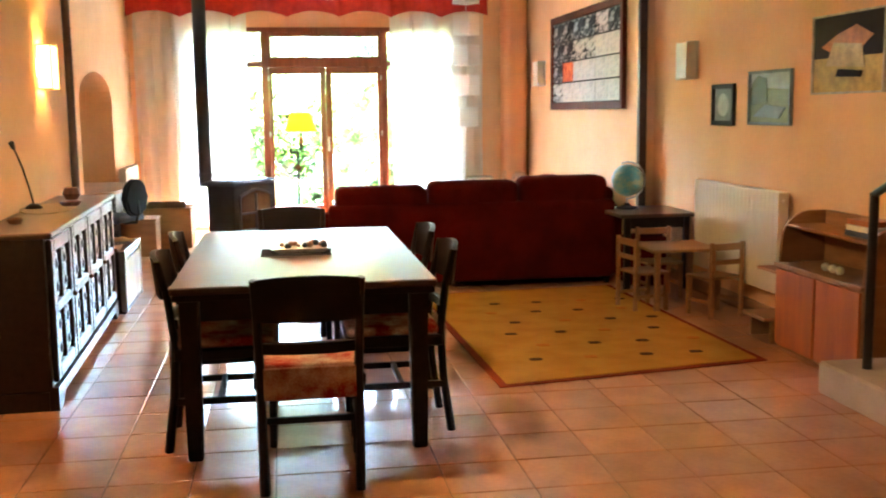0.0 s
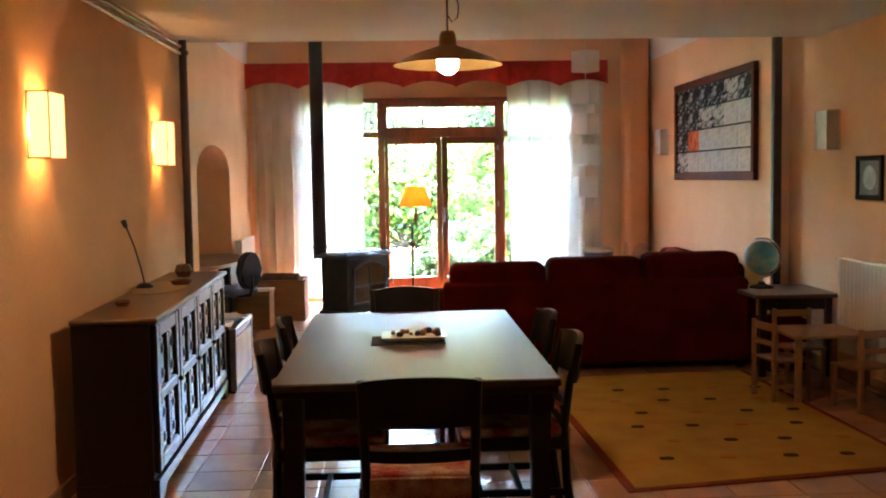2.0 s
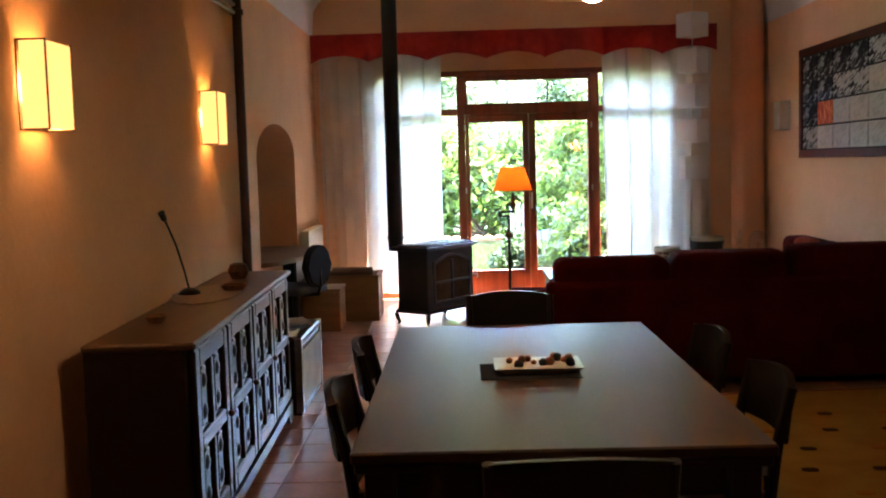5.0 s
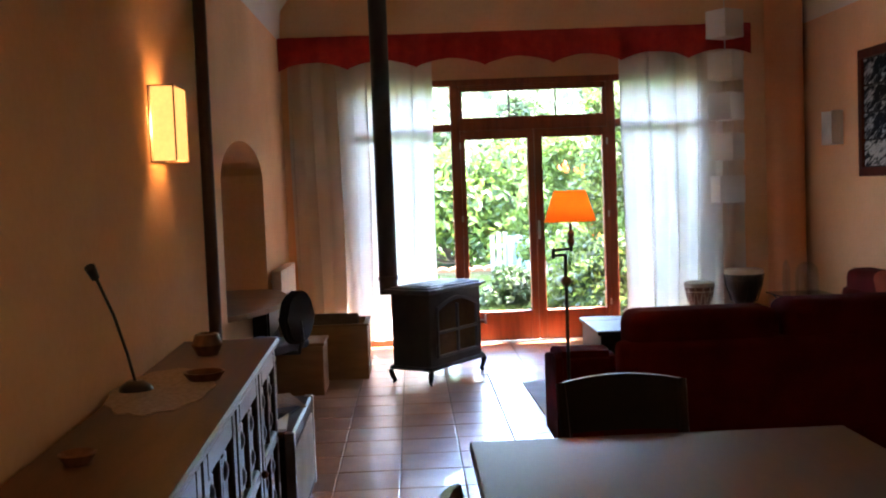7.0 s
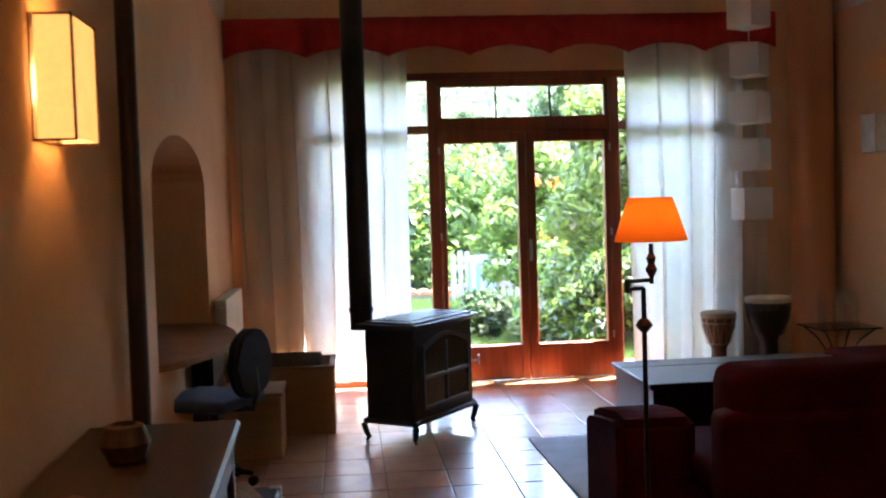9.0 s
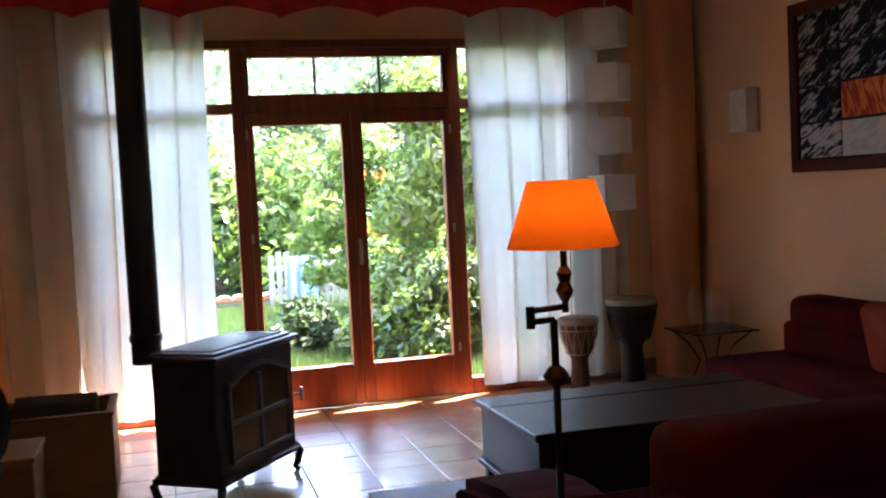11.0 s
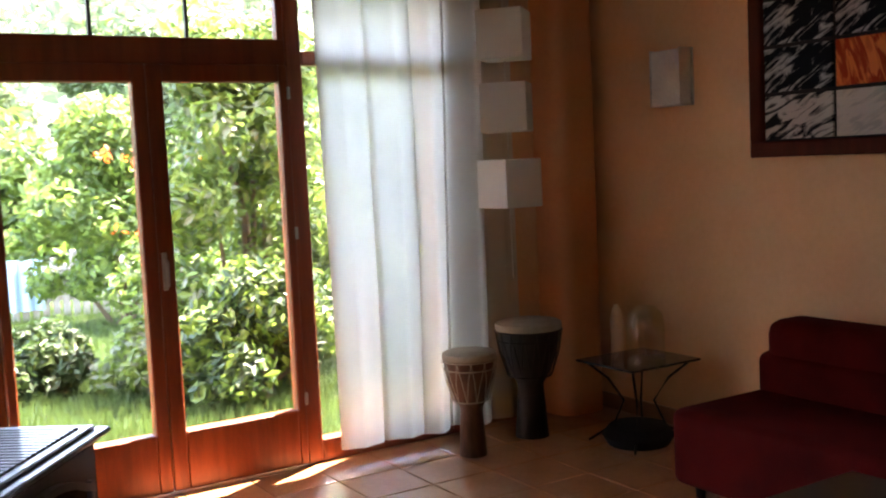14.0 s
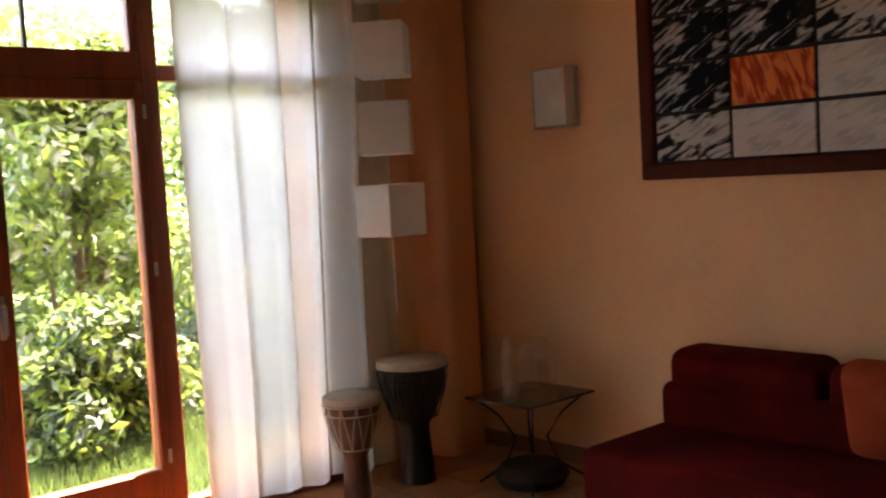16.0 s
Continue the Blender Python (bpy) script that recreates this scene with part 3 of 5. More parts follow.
w1 = leaf_cloud("far_woods", cl, 42000, 0.75, LEAF_D, 77)
tagged(w1, "distant mixed woodland on the hillside", "woods", kind="stuff")

# low garden wall with clay tiles, pale sheet and fence
wall = base("garden_wall", (-0.6, 20.6, -0.46), label="low rendered garden wall capped with clay tiles", category="wall")
blocks("body", RENDERED, [(-1.5, 2.05, 0, 0.22, -0.1, 0.52)], wall, 0.01)
bm = bmesh.new()
for k in range(18):
    prof = [(-1.5 + k * 0.2 + 0.1 + 0.1 * math.cos(math.pi * q / 6), 0.52 + 0.07 * math.sin(math.pi * q / 6)) for q in range(7)]
    prism(bm, prof, -0.08, 0.3, "y")
made("cap_tile", bm, ROOFTILE, wall)
fence = base("garden_fence", (2.4, 20.3, 0), label="weathered pale slatted garden fence with a blue sheet", category="fence")
bm = bmesh.new()
rnd = random.Random(5)
for k in range(22):
    x = -1.0 + k * 0.11
    box(bm, x, x + 0.07, rnd.uniform(0, 0.03), 0.05, -0.05, rnd.uniform(0.52, 0.74))
for z in (0.15, 0.45):
    box(bm, -1.0, 1.45, 0.05, 0.09, z, z + 0.07)
made("slat", bm, material("grey_weathered_wood", (0.42, 0.38, 0.36), 0.85, col2=(0.3, 0.27, 0.25), scale=5, bump=0.2), fence)
bm = bmesh.new()
gv = [[bm.verts.new((x0 + 0.02 * i, -0.06 + 0.03 * math.sin(i * 0.9), 0.66 - 0.058 * k)) for k in range(11)] for x0 in (-0.75,) for i in range(22)]
for a, b in zip(gv, gv[1:]):
    for k in range(10):
        bm.faces.new((a[k], b[k], b[k + 1], a[k + 1]))
made("sheet", bm, BLUETARP, fence, True)


# ---------------------------------------------------------------- dining area
def dining_table():
    t = base("dining_table", (0.80, 5.117, 0), label="large dark walnut dining table with square legs", category="table")
    w, d = 0.558, 1.03
    blocks("top", TABLEWOOD, [(-w, w, -d, d, 0.728, 0.76)], t, 0.006)
    blocks("leaf_board", DARKWOOD, [(-w + 0.01, w - 0.01, -d + 0.01, d - 0.01, 0.70, 0.7265)], t, 0.004)
    blocks("apron", DARKWOOD, [(-w + 0.07, w - 0.07, -d + 0.09, -d + 0.115, 0.60, 0.699), (-w + 0.07, w - 0.07, d - 0.115, d - 0.09, 0.60, 0.699),
                               (-w + 0.06, -w + 0.085, -d + 0.09, d - 0.09, 0.60, 0.699), (w - 0.085, w - 0.06, -d + 0.09, d - 0.09, 0.60, 0.699)], t, 0.003)
    for sx in (-1, 1):
        for sy in (-1, 1):
            bm = bmesh.new()
            vs = box(bm, -0.042, 0.042, -0.042, 0.042, 0, 0.699)
            for v in vs:
                if v.co.z < 0.1:
                    v.co.x *= 0.75
                    v.co.y *= 0.75
            bmesh.ops.bevel(bm, geom=list(bm.edges), offset=0.006, segments=2, affect="EDGES")
            leg = made("leg", bm, DARKWOOD, t)
            leg.location = (sx * (w - 0.075), sy * (d - 0.085), 0)


def dining_chair():
    """Seat towards +y, back at -y."""
    c = base("dining_chair", label="black-brown wooden dining chair with a flowered red seat", category="chair", group="chairs round the dining table")
    for sx in (-1, 1):
        bm = bmesh.new()
        pts = [(sx * 0.175, -0.235, 0), (sx * 0.178, -0.20, 0.25), (sx * 0.18, -0.19, 0.46), (sx * 0.185, -0.212, 0.64), (sx * 0.19, -0.25, 0.80)]
        tube(bm, pts, 0.019, 8, 0.016)
        made("back_post", bm, CHAIRWOOD, c, True)
        bm = bmesh.new()
        tube(bm, [(sx * 0.19, 0.19, 0), (sx * 0.195, 0.2, 0.44)], 0.015, 8, 0.02)
        made("front_leg", bm, CHAIRWOOD, c, True)
        blocks("side_stretcher", CHAIRWOOD, [(sx * 0.185 - 0.009, sx * 0.185 + 0.009, -0.205, 0.195, 0.20, 0.228)], c, 0.003)
    blocks("cross_stretcher", CHAIRWOOD, [(-0.177, 0.177, -0.03, -0.008, 0.203, 0.228)], c, 0.003)
    bm = bmesh.new()
    n = 12
    for z0, z1, y in ((0.645, 0.80, -0.238), (0.52, 0.56, -0.195)):
        a = []
        for i in range(n + 1):
            u = -1 + 2 * i / n
            bow = y - 0.035 * (1 - u * u)
            crown = z1 + (0.018 * (1 - u * u) if z1 > 0.7 else 0)
            a.append([bm.verts.new((0.192 * u, bow + dy - (0.02 if zz > z0 + 0.05 else 0), zz)) for dy, zz in ((0, z0), (0.022, z0), (0.022, crown), (0, crown))])
        for p, q in zip(a, a[1:]):
            for k in range(4):
                bm.faces.new((p[k], p[(k + 1) % 4], q[(k + 1) % 4], q[k]))
        bm.faces.new(a[0]), bm.faces.new(a[-1][::-1])
    made("back_rail", bm, CHAIRWOOD, c, True)
    blocks("seat_frame", CHAIRWOOD, [(-0.205, 0.205, -0.20, 0.22, 0.385, 0.435)], c, 0.008)
    bm = bmesh.new()
    box(bm, -0.2, 0.2, -0.185, 0.215, 0.436, 0.475, 0.018, 3)
    made("seat", bm, SEATCLOTH, c, True, label="red seat with cream flowers")
    # cloth hanging down behind the seat
    bm = bmesh.new()
    box(bm, -0.168, 0.168, -0.218, -0.203, 0.35, 0.47, 0.004)
    made("seat_cloth", bm, SEATCLOTH, c)
    for part in c.children:
        part.data.transform(Matrix.Scale(1.06, 4))
    return c


ch = dining_chair()
ch.matrix_basis = pose(0.80, 3.94, 0, 0, 0, 0)
for x, y, r in ((0.44, 4.48, -90), (0.44, 5.22, -88), (1.21, 4.56, 90), (1.21, 5.28, 92), (0.77, 6.25, 180)):
    copy_thing(ch, pose(x, y, 0, 0, 0, r))


def centrepiece():
    e = base("serving_plate", (0.79, 5.09, 0.76), label="square pale plate of dried fruit on a dark mat", category="plate")
    bm = bmesh.new()
    box(bm, -0.19, 0.16, -0.14, 0.13, 0.0005, 0.004, 0.001)
    made("mat", bm, OFFBLACK, e)
    bm = bmesh.new()
    v = box(bm, -0.14, 0.17, -0.11, 0.11, 0.0045, 0.03)
    for w in v:
        if w.co.z < 0.02:
            w.co.x *= 0.7
            w.co.y *= 0.7
    made("dish", bm, CERAMIC, e)
    rnd = random.Random(2)
    for k in range(14):
        bm = bmesh.new()
        r = rnd.uniform(0.010, 0.018)
        bmesh.ops.create_icosphere(bm, subdivisions=2, radius=r)
        for w in bm.verts:
            w.co *= 1 + 0.18 * noise.noise(w.co * 60 + Vector((k, 0, 0)))
        f = made("dried_fruit", bm, GOURD if k % 3 else OFFBLACK, e, True)
        f.location = (rnd.uniform(-0.12, 0.14), rnd.uniform(-0.07, 0.07), 0.03 + r * 0.7)


def pendant():
    e = base("pendant_lamp", (0.965, 4.65, 0.117), label="wide brass pendant lamp with a lit bulb", category="lamp")
    bm = bmesh.new()
    lathe(bm, [(0.235, 1.905), (0.20, 1.93), (0.12, 1.962), (0.05, 1.985), (0.038, 1.99), (0.036, 2.03), (0.028, 2.05), (0.0, 2.052)], 40)
    lathe(bm, [(0.235, 1.905), (0.198, 1.927), (0.118, 1.958), (0.05, 1.981), (0.0, 1.983)], 40)
    made("shade", bm, BRASS, e, True)
    bm = bmesh.new()
    tube(bm, [(0, 0, 2.05), (0, 0, ZS - 0.117)], 0.004, 6)
    tube(bm, [(0.0, 0, 2.12), (0.02, 0, 2.09), (0.045, 0, 2.11), (0.05, 0, 2.16), (0.03, 0, 2.22), (0.0, 0, 2.24)], 0.003, 6)
    lathe(bm, [(0.0, ZS - 0.167), (0.04, ZS - 0.162), (0.045, ZS - 0.117)], 20)
    made("cord", bm, BRONZE, e, True)
    bm = bmesh.new()
    bmesh.ops.create_uvsphere(bm, u_segments=20, v_segments=12, radius=0.047, matrix=Matrix.Translation((0, 0, 1.912)))
    lathe(bm, [(0.02, 1.93), (0.016, 1.985)], 14)
    made("bulb", bm, BULB, e, True, label="glowing round bulb")


def sideboard():
    e = base("sideboard", (-0.405, 5.03, 0), 1.9, label="dark carved wooden sideboard with a brown top", category="sideboard")
    x0, x1, y0, y1, h = -0.405, -0.015, 0.0, 2.50, 0.90
    blocks("carcass", DARKWOOD, [(x0, x1 - 0.03, y0 + 0.02, y1 - 0.02, 0.1, h - 0.03)], e, 0.004)
    blocks("top", TOPWOOD, [(x0, x1 + 0.015, y0, y1, h - 0.029, h)], e, 0.008)
    bm = bmesh.new()
    prism(bm, [(y0 + 0.02, 0), (y0 + 0.14, 0), (y0 + 0.2, 0.06), (y1 - 0.2, 0.06), (y1 - 0.14, 0), (y1 - 0.02, 0), (y1 - 0.02, 0.12), (y0 + 0.02, 0.12)], x1 - 0.045, x1, "x")
    box(bm, x0, x1 - 0.046, y0 + 0.02, y0 + 0.05, 0, 0.099)
    box(bm, x0, x1 - 0.046, y1 - 0.05, y1 - 0.02, 0, 0.099)
    made("plinth", bm, DARKWOOD, e)
    n = 4
    w = (y1 - y0 - 0.1) / n
    for k in range(n):
        a, b = y0 + 0.05 + k * w + 0.012, y0 + 0.05 + (k + 1) * w - 0.012
        door = new("cabinet_door")
        door.parent = e
        bm = bmesh.new()
        for q in ((a, a + 0.07, 0.14, 0.86), (b - 0.07, b, 0.14, 0.86), (a + 0.07, b - 0.07, 0.79, 0.86), (a + 0.07, b - 0.07, 0.14, 0.21), (a + 0.07, b - 0.07, 0.475, 0.53)):
            box(bm, x1 - 0.03, x1, q[0], q[1], q[2], q[3], 0.007)
        m = (a + b) / 2
        box(bm, x1 - 0.028, x1 - 0.003, m - 0.022, m + 0.022, 0.21, 0.475, 0.006)
        box(bm, x1 - 0.028, x1 - 0.003, m - 0.022, m + 0.022, 0.53, 0.79, 0.006)
        made("stile", bm, DARKWOOD, door)
        for za, zb in ((0.22, 0.465), (0.54, 0.78)):
            for c in ((a + 0.07 + m - 0.022) / 2, (b - 0.07 + m + 0.022) / 2):
                bm = bmesh.new()
                box(bm, x1 - 0.029, x1 - 0.012, c - 0.055, c + 0.055, za, zb, 0.014)
                lathe_at = [(0.0, 0.012), (0.022, 0.008), (0.034, 0.0)]
                for zc in ((za * 3 + zb) / 4, (za + zb * 3) / 4):
                    q = bmesh.new()
                    lathe(q, lathe_at, 10)
                    bmesh.ops.rotate(q, verts=q.verts, matrix=Matrix.Rotation(math.pi / 2, 3, "Y"))
                    bmesh.ops.translate(q, verts=q.verts, vec=(x1 - 0.0125, c, zc))
                    tmp = bpy.data.meshes.new("carve")
                    q.to_mesh(tmp)
                    q.free()
                    bm.from_mesh(tmp)
                made("carved_panel", bm, CHAIRWOOD, door, True)
        bm = bmesh.new()
        bmesh.ops.create_uvsphere(bm, u_segments=10, v_segments=8, radius=0.014, matrix=Matrix.Translation((x1 + 0.012, b - 0.035, 0.5)))
        made("knob", bm, BRONZE, door, True)


def table_microphone():
    e = base("gooseneck_lamp", (-0.80, 6.43, 0.904), label="slim black gooseneck lamp on a round foot", category="lamp")
    bm = bmesh.new()
    lathe(bm, [(0.0, 0.03), (0.025, 0.03), (0.05, 0.012), (0.055, 0.0)], 20)
    made("foot", bm, BLACKMETAL, e, True)
    bm = bmesh.new()
    tube(bm, [(0, 0, 0.02), (-0.012, -0.03, 0.12), (-0.03, -0.09, 0.25), (-0.055, -0.17, 0.38)], 0.005, 8)
    tube(bm, [(-0.055, -0.17, 0.375), (-0.062, -0.195, 0.41)], 0.013, 10, 0.017)
    made("neck", bm, BLACKMETAL, e, True)


def doily(x, y, rx, ry, z, rot):
    bm = bmesh.new()
    pts = []
    for k in range(48):
        a = 2 * math.pi * k / 48
        r = 1 + 0.04 * math.cos(12 * a)
        pts.append((rx * r * math.cos(a), ry * r * math.sin(a)))
    prism(bm, pts, 0.0, 0.0035, "z")
    ob = made("lace_doily", bm, LACE)
    ob.matrix_basis = pose(x, y, z, 0, 0, rot)
    tagged(ob, "cream lace doily on the sideboard top", "doily")


def trinket(name, x, y, prof, mat, label, z=0.901):
    bm = bmesh.new()
    lathe(bm, prof, 20)
    ob = made(name, bm, mat, smooth=True)
    ob.location = (x, y, z)
    return tagged(ob, label, "ornament")


dining_table()
centrepiece()
pendant()
sideboard()
doily(-0.715, 6.43, 0.16, 0.38, 0.901, 5)
table_microphone()
trinket("small_bowl", -0.70, 5.55, [(0, 0), (0.03, 0), (0.045, 0.025), (0.04, 0.028), (0.02, 0.008), (0, 0.006)], DRUMWOOD, "small brown wooden bowl on the sideboard")
trinket("ashtray", -0.61, 6.56, [(0, 0.001), (0.05, 0.001), (0.07, 0.028), (0.06, 0.028), (0.045, 0.01), (0, 0.008)], DRUMWOOD, "round brown dish on the lace doily", 0.9045)
trinket("clay_pot", -0.71, 7.12, [(0, 0), (0.04, 0), (0.06, 0.04), (0.045, 0.08), (0.03, 0.085), (0.025, 0.06), (0, 0.05)], DRUMWOOD, "dark clay pot on the sideboard")


def sconce(y0, z0, side, lit):
    """A box of parchment on a wall; side 1 faces +x, -1 faces -x."""
    lab = "lit parchment box wall lamp glowing warm" if lit else "unlit cream box wall lamp"
    e = base("wall_lamp", (XL if side > 0 else XR if y0 > 9 else XN, y0, z0), label=lab, category="lamp", group="wall lamps")
    w, d, h = 0.22, 0.10, 0.30
    s = side
    bm = bmesh.new()
    a, b = sorted((s * 0.012, s * d))
    if lit:
        for q in ((a, b, 0.004, 0.008), (a, b, w - 0.008, w - 0.004), *(((d - 0.004, d, 0.0085, w - 0.0085),) if s > 0 else ((-d, -d + 0.004, 0.0085, w - 0.0085),))):
            box(bm, *q, 0.006, h - 0.006)
    else:
        box(bm, a, b, 0.004, w - 0.004, 0.006, h - 0.006, 0.004)
    made("shade", bm, SCONCELIT if lit else PAPERWHITE, e)
    if lit:
        bm = bmesh.new()
        lathe(bm, [(0, -0.05), (0.02, -0.04), (0.025, 0.0), (0.02, 0.04), (0, 0.05)], 12, (0.05, w / 2, h / 2))
        made("bulb", bm, SCONCEBULB, e, True)
    bm = bmesh.new()
    for y in (0, w - 0.005):
        for z in (0, h - 0.005):
            a, b = sorted((0, s * (d + 0.002)))
            box(bm, a, b, y, y + 0.005, z, z + 0.005)
        a, b = sorted((s * (d - 0.003), s * (d + 0.003)))
        box(bm, a, b, y, y + 0.005, 0, h)
    a, b = sorted((0, s * 0.004))
    box(bm, a, b, 0.001, w - 0.001, 0.001, h - 0.001)
    made("wire_frame", bm, BRONZE if lit else PAPERWHITE, e)


sconce(4.855, 1.655, 1, True)
sconce(7.19, 1.65, 1, True)
sconce(7.74, 1.70, -1, False)
sconce(12.11, 1.76, -1, False)


def wall_pipes():
    e = base("heating_pipes", label="two painted pipes along the ceiling and a brown riser", category="pipe")
    bm = bmesh.new()
    for z, x in ((2.50, XL + 0.03), (2.55, XL + 0.03)):
        tube(bm, [(x, YB + 0.1, z), (x, 8.03, z)], 0.014, 10)
    made("run", bm, COPPER, e, True)
    bm = bmesh.new()
    tube(bm, [(XL + 0.045, 8.06, 0), (XL + 0.045, 8.06, ZS)], 0.03, 14)
    lathe(bm, [(0.042, 0), (0.042, 0.03), (0.03, 0.035)], 14, (XL + 0.045, 8.06, 2.49))
    made("riser", bm, BROWNPIPE, e, True)


wall_pipes()
bm = bmesh.new()
box(bm, XR - 0.045, XR + 0.03, 8.65, 8.717, 0, 3.4, 0.012, 2)
tagged(made("wall_post", bm, BROWNPIPE), "dark brown wooden post against the wall", "post", kind="structure")


# ---------------------------------------------------------------- pictures
def stroke_paint(name, dark, light, bias, seed, angle):
    """Broad brush strokes of two paints."""
    m = bpy.data.materials.new(name)
    m.use_nodes = True
    n, l = m.node_tree.nodes, m.node_tree.links
    b = n["Principled BSDF"]
    b.inputs["Roughness"].default_value = 0.7
    b.inputs["Specular IOR Level"].default_value = 0.12
    tc, mp = n.new("ShaderNodeTexCoord"), n.new("ShaderNodeMapping")
    mp.inputs["Rotation"].default_value = (radians(angle), 0, 0)
    mp.inputs["Location"].default_value = (seed, seed, seed)
    mp.vector_type = "TEXTURE"
    mp.inputs["Scale"].default_value = (1, 0.5, 0.12)
    l.new(tc.outputs["Object"], mp.inputs[0])
    nz = n.new("ShaderNodeTexNoise")
    nz.inputs["Scale"].default_value = 3.2
    nz.inputs["Detail"].default_value = 6
    nz.inputs["Distortion"].default_value = 1.0
    l.new(mp.outputs[0], nz.inputs[0])
    cr = n.new("ShaderNodeValToRGB")
    cr.color_ramp.elements[0].position, cr.color_ramp.elements[1].position = bias - 0.04, bias + 0.07
    cr.color_ramp.elements[0].color, cr.color_ramp.elements[1].color = (*dark, 1), (*light, 1)
    l.new(nz.outputs[0], cr.inputs[0])
    l.new(cr.outputs[0], b.inputs["Base Color"])
    bp = n.new("ShaderNodeBump")
    bp.inputs["Strength"].default_value = 0.3
    l.new(nz.outputs[0], bp.inputs["Height"])
    l.new(bp.outputs[0], b.inputs["Normal"])
    return m


P_DARK = stroke_paint("dark_strokes", (0.006, 0.009, 0.015), (0.40, 0.42, 0.43), 0.57, 1, -32)
P_MID = stroke_paint("mixed_strokes", (0.010, 0.014, 0.02), (0.50, 0.50, 0.47), 0.48, 4, -25)
P_LIGHT = stroke_paint("pale_strokes", (0.44, 0.44, 0.41), (0.58, 0.56, 0.51), 0.46, 7, -25)
P_ORANGE = stroke_paint("orange_strokes", (0.45, 0.05, 0.015), (0.80, 0.22, 0.06), 0.48, 2, 70)


def big_picture():
    y0, y1, z0, z1 = 9.12, 11.70, 1.47, 2.52
    FRAMEWOOD = material("dark_red_frame_wood", (0.10, 0.018, 0.007), 0.6, scale=4, stretch=(1, 6, 1), bump=0.05, spec=0.15)
    e = base("tiled_painting", label="large framed painting of dark and pale panels with one orange", category="painting")
    f = 0.075
    blocks("frame", FRAMEWOOD, [(XR - 0.05, XR - 0.001, y0, y1, z0, z0 + f), (XR - 0.05, XR - 0.001, y0, y1, z1 - f, z1),
                               (XR - 0.05, XR - 0.001, y0, y0 + f, z0 + f, z1 - f), (XR - 0.05, XR - 0.001, y1 - f, y1, z0 + f, z1 - f)], e, 0.006)
    blocks("backing", OFFBLACK, [(XR - 0.02, XR - 0.002, y0 + f, y1 - f, z0 + f, z1 - f)], e, 0)
    nc, nr = 6, 4
    cw, rh = (y1 - y0 - 2 * f) / nc, (z1 - z0 - 2 * f) / nr
    for c in range(nc):
        for r in range(nr):
            ya, za = y1 - f - (c + 1) * cw, z0 + f + r * rh
            m = P_ORANGE if (c, r) == (1, 1) else P_LIGHT if (r == 1 and c >= 2) or (r == 0 and c >= 1) else P_LIGHT if (r == 2 and c >= 4) else P_MID if (r, c) in ((0, 0), (2, 3), (2, 2), (3, 4)) else P_DARK
            p = blocks("panel", m, [(-0.012, 0, 0.009, cw - 0.009, 0.009, rh - 0.009)], e, 0.002)
            p.location = (XR - 0.02, ya, za)


big_picture()


def small_picture(name, y0, y1, z0, z1, frame_mat, fw, parts, label):
    """A framed sheet; parts are flat shapes (material, outline in shares of the sheet)."""
    e = base(name, label=label, category="picture", group="small pictures on the wall")
    blocks("frame", frame_mat, [(XN - 0.025, XN - 0.001, y0, y1, z0, z0 + fw), (XN - 0.025, XN - 0.001, y0, y1, z1 - fw, z1),
                                (XN - 0.025, XN - 0.001, y0, y0 + fw, z0 + fw, z1 - fw), (XN - 0.025, XN - 0.001, y1 - fw, y1, z0 + fw, z1 - fw)], e, 0.002)
    w, h = y1 - y0 - 2 * fw, z1 - z0 - 2 * fw
    for k, (m, pts) in enumerate(parts):
        bm = bmesh.new()
        prism(bm, [(y1 - fw - u * w, z0 + fw + v * h) for u, v in pts], XN - 0.012 - 0.002 * k, XN - 0.002, "x")
        made("sheet" if k == 0 else "shape", bm, m, e)


full = [(0, 0), (1, 0), (1, 1), (0, 1)]
K = lambda n, c: material(n, c, 0.6, col2=tuple(x * 0.6 for x in c), scale=14, fine=80, bump=0.05)
blob = [(0.5 + 0.3 * math.cos(a), 0.5 + 0.36 * math.sin(a)) for a in [k * math.pi / 8 for k in range(16)]]
small_picture("framed_print", 7.03, 7.42, 1.335, 1.645, OFFBLACK, 0.035, [(K("grey_print", (0.12, 0.12, 0.12)), full), (K("pale_print", (0.4, 0.4, 0.38)), blob)], "small black framed grey print on the wall")
small_picture("landscape_painting", 6.17, 6.79, 1.345, 1.72, K("blue_frame", (0.16, 0.22, 0.24)), 0.02,
              [(K("meadow", (0.16, 0.2, 0.09)), full), (K("pale_sky", (0.32, 0.42, 0.46)), [(0, 0.72), (1, 0.66), (1, 1), (0, 1)]),
               (K("tree_green", (0.06, 0.11, 0.05)), [(0.03, 0.35), (0.45, 0.42), (0.42, 0.9), (0.2, 0.97), (0.05, 0.8)]), (K("pond_blue", (0.2, 0.3, 0.36)), [(0.1, 0.12), (0.75, 0.08), (0.9, 0.3), (0.4, 0.36)])],
              "green landscape painting with a pond")
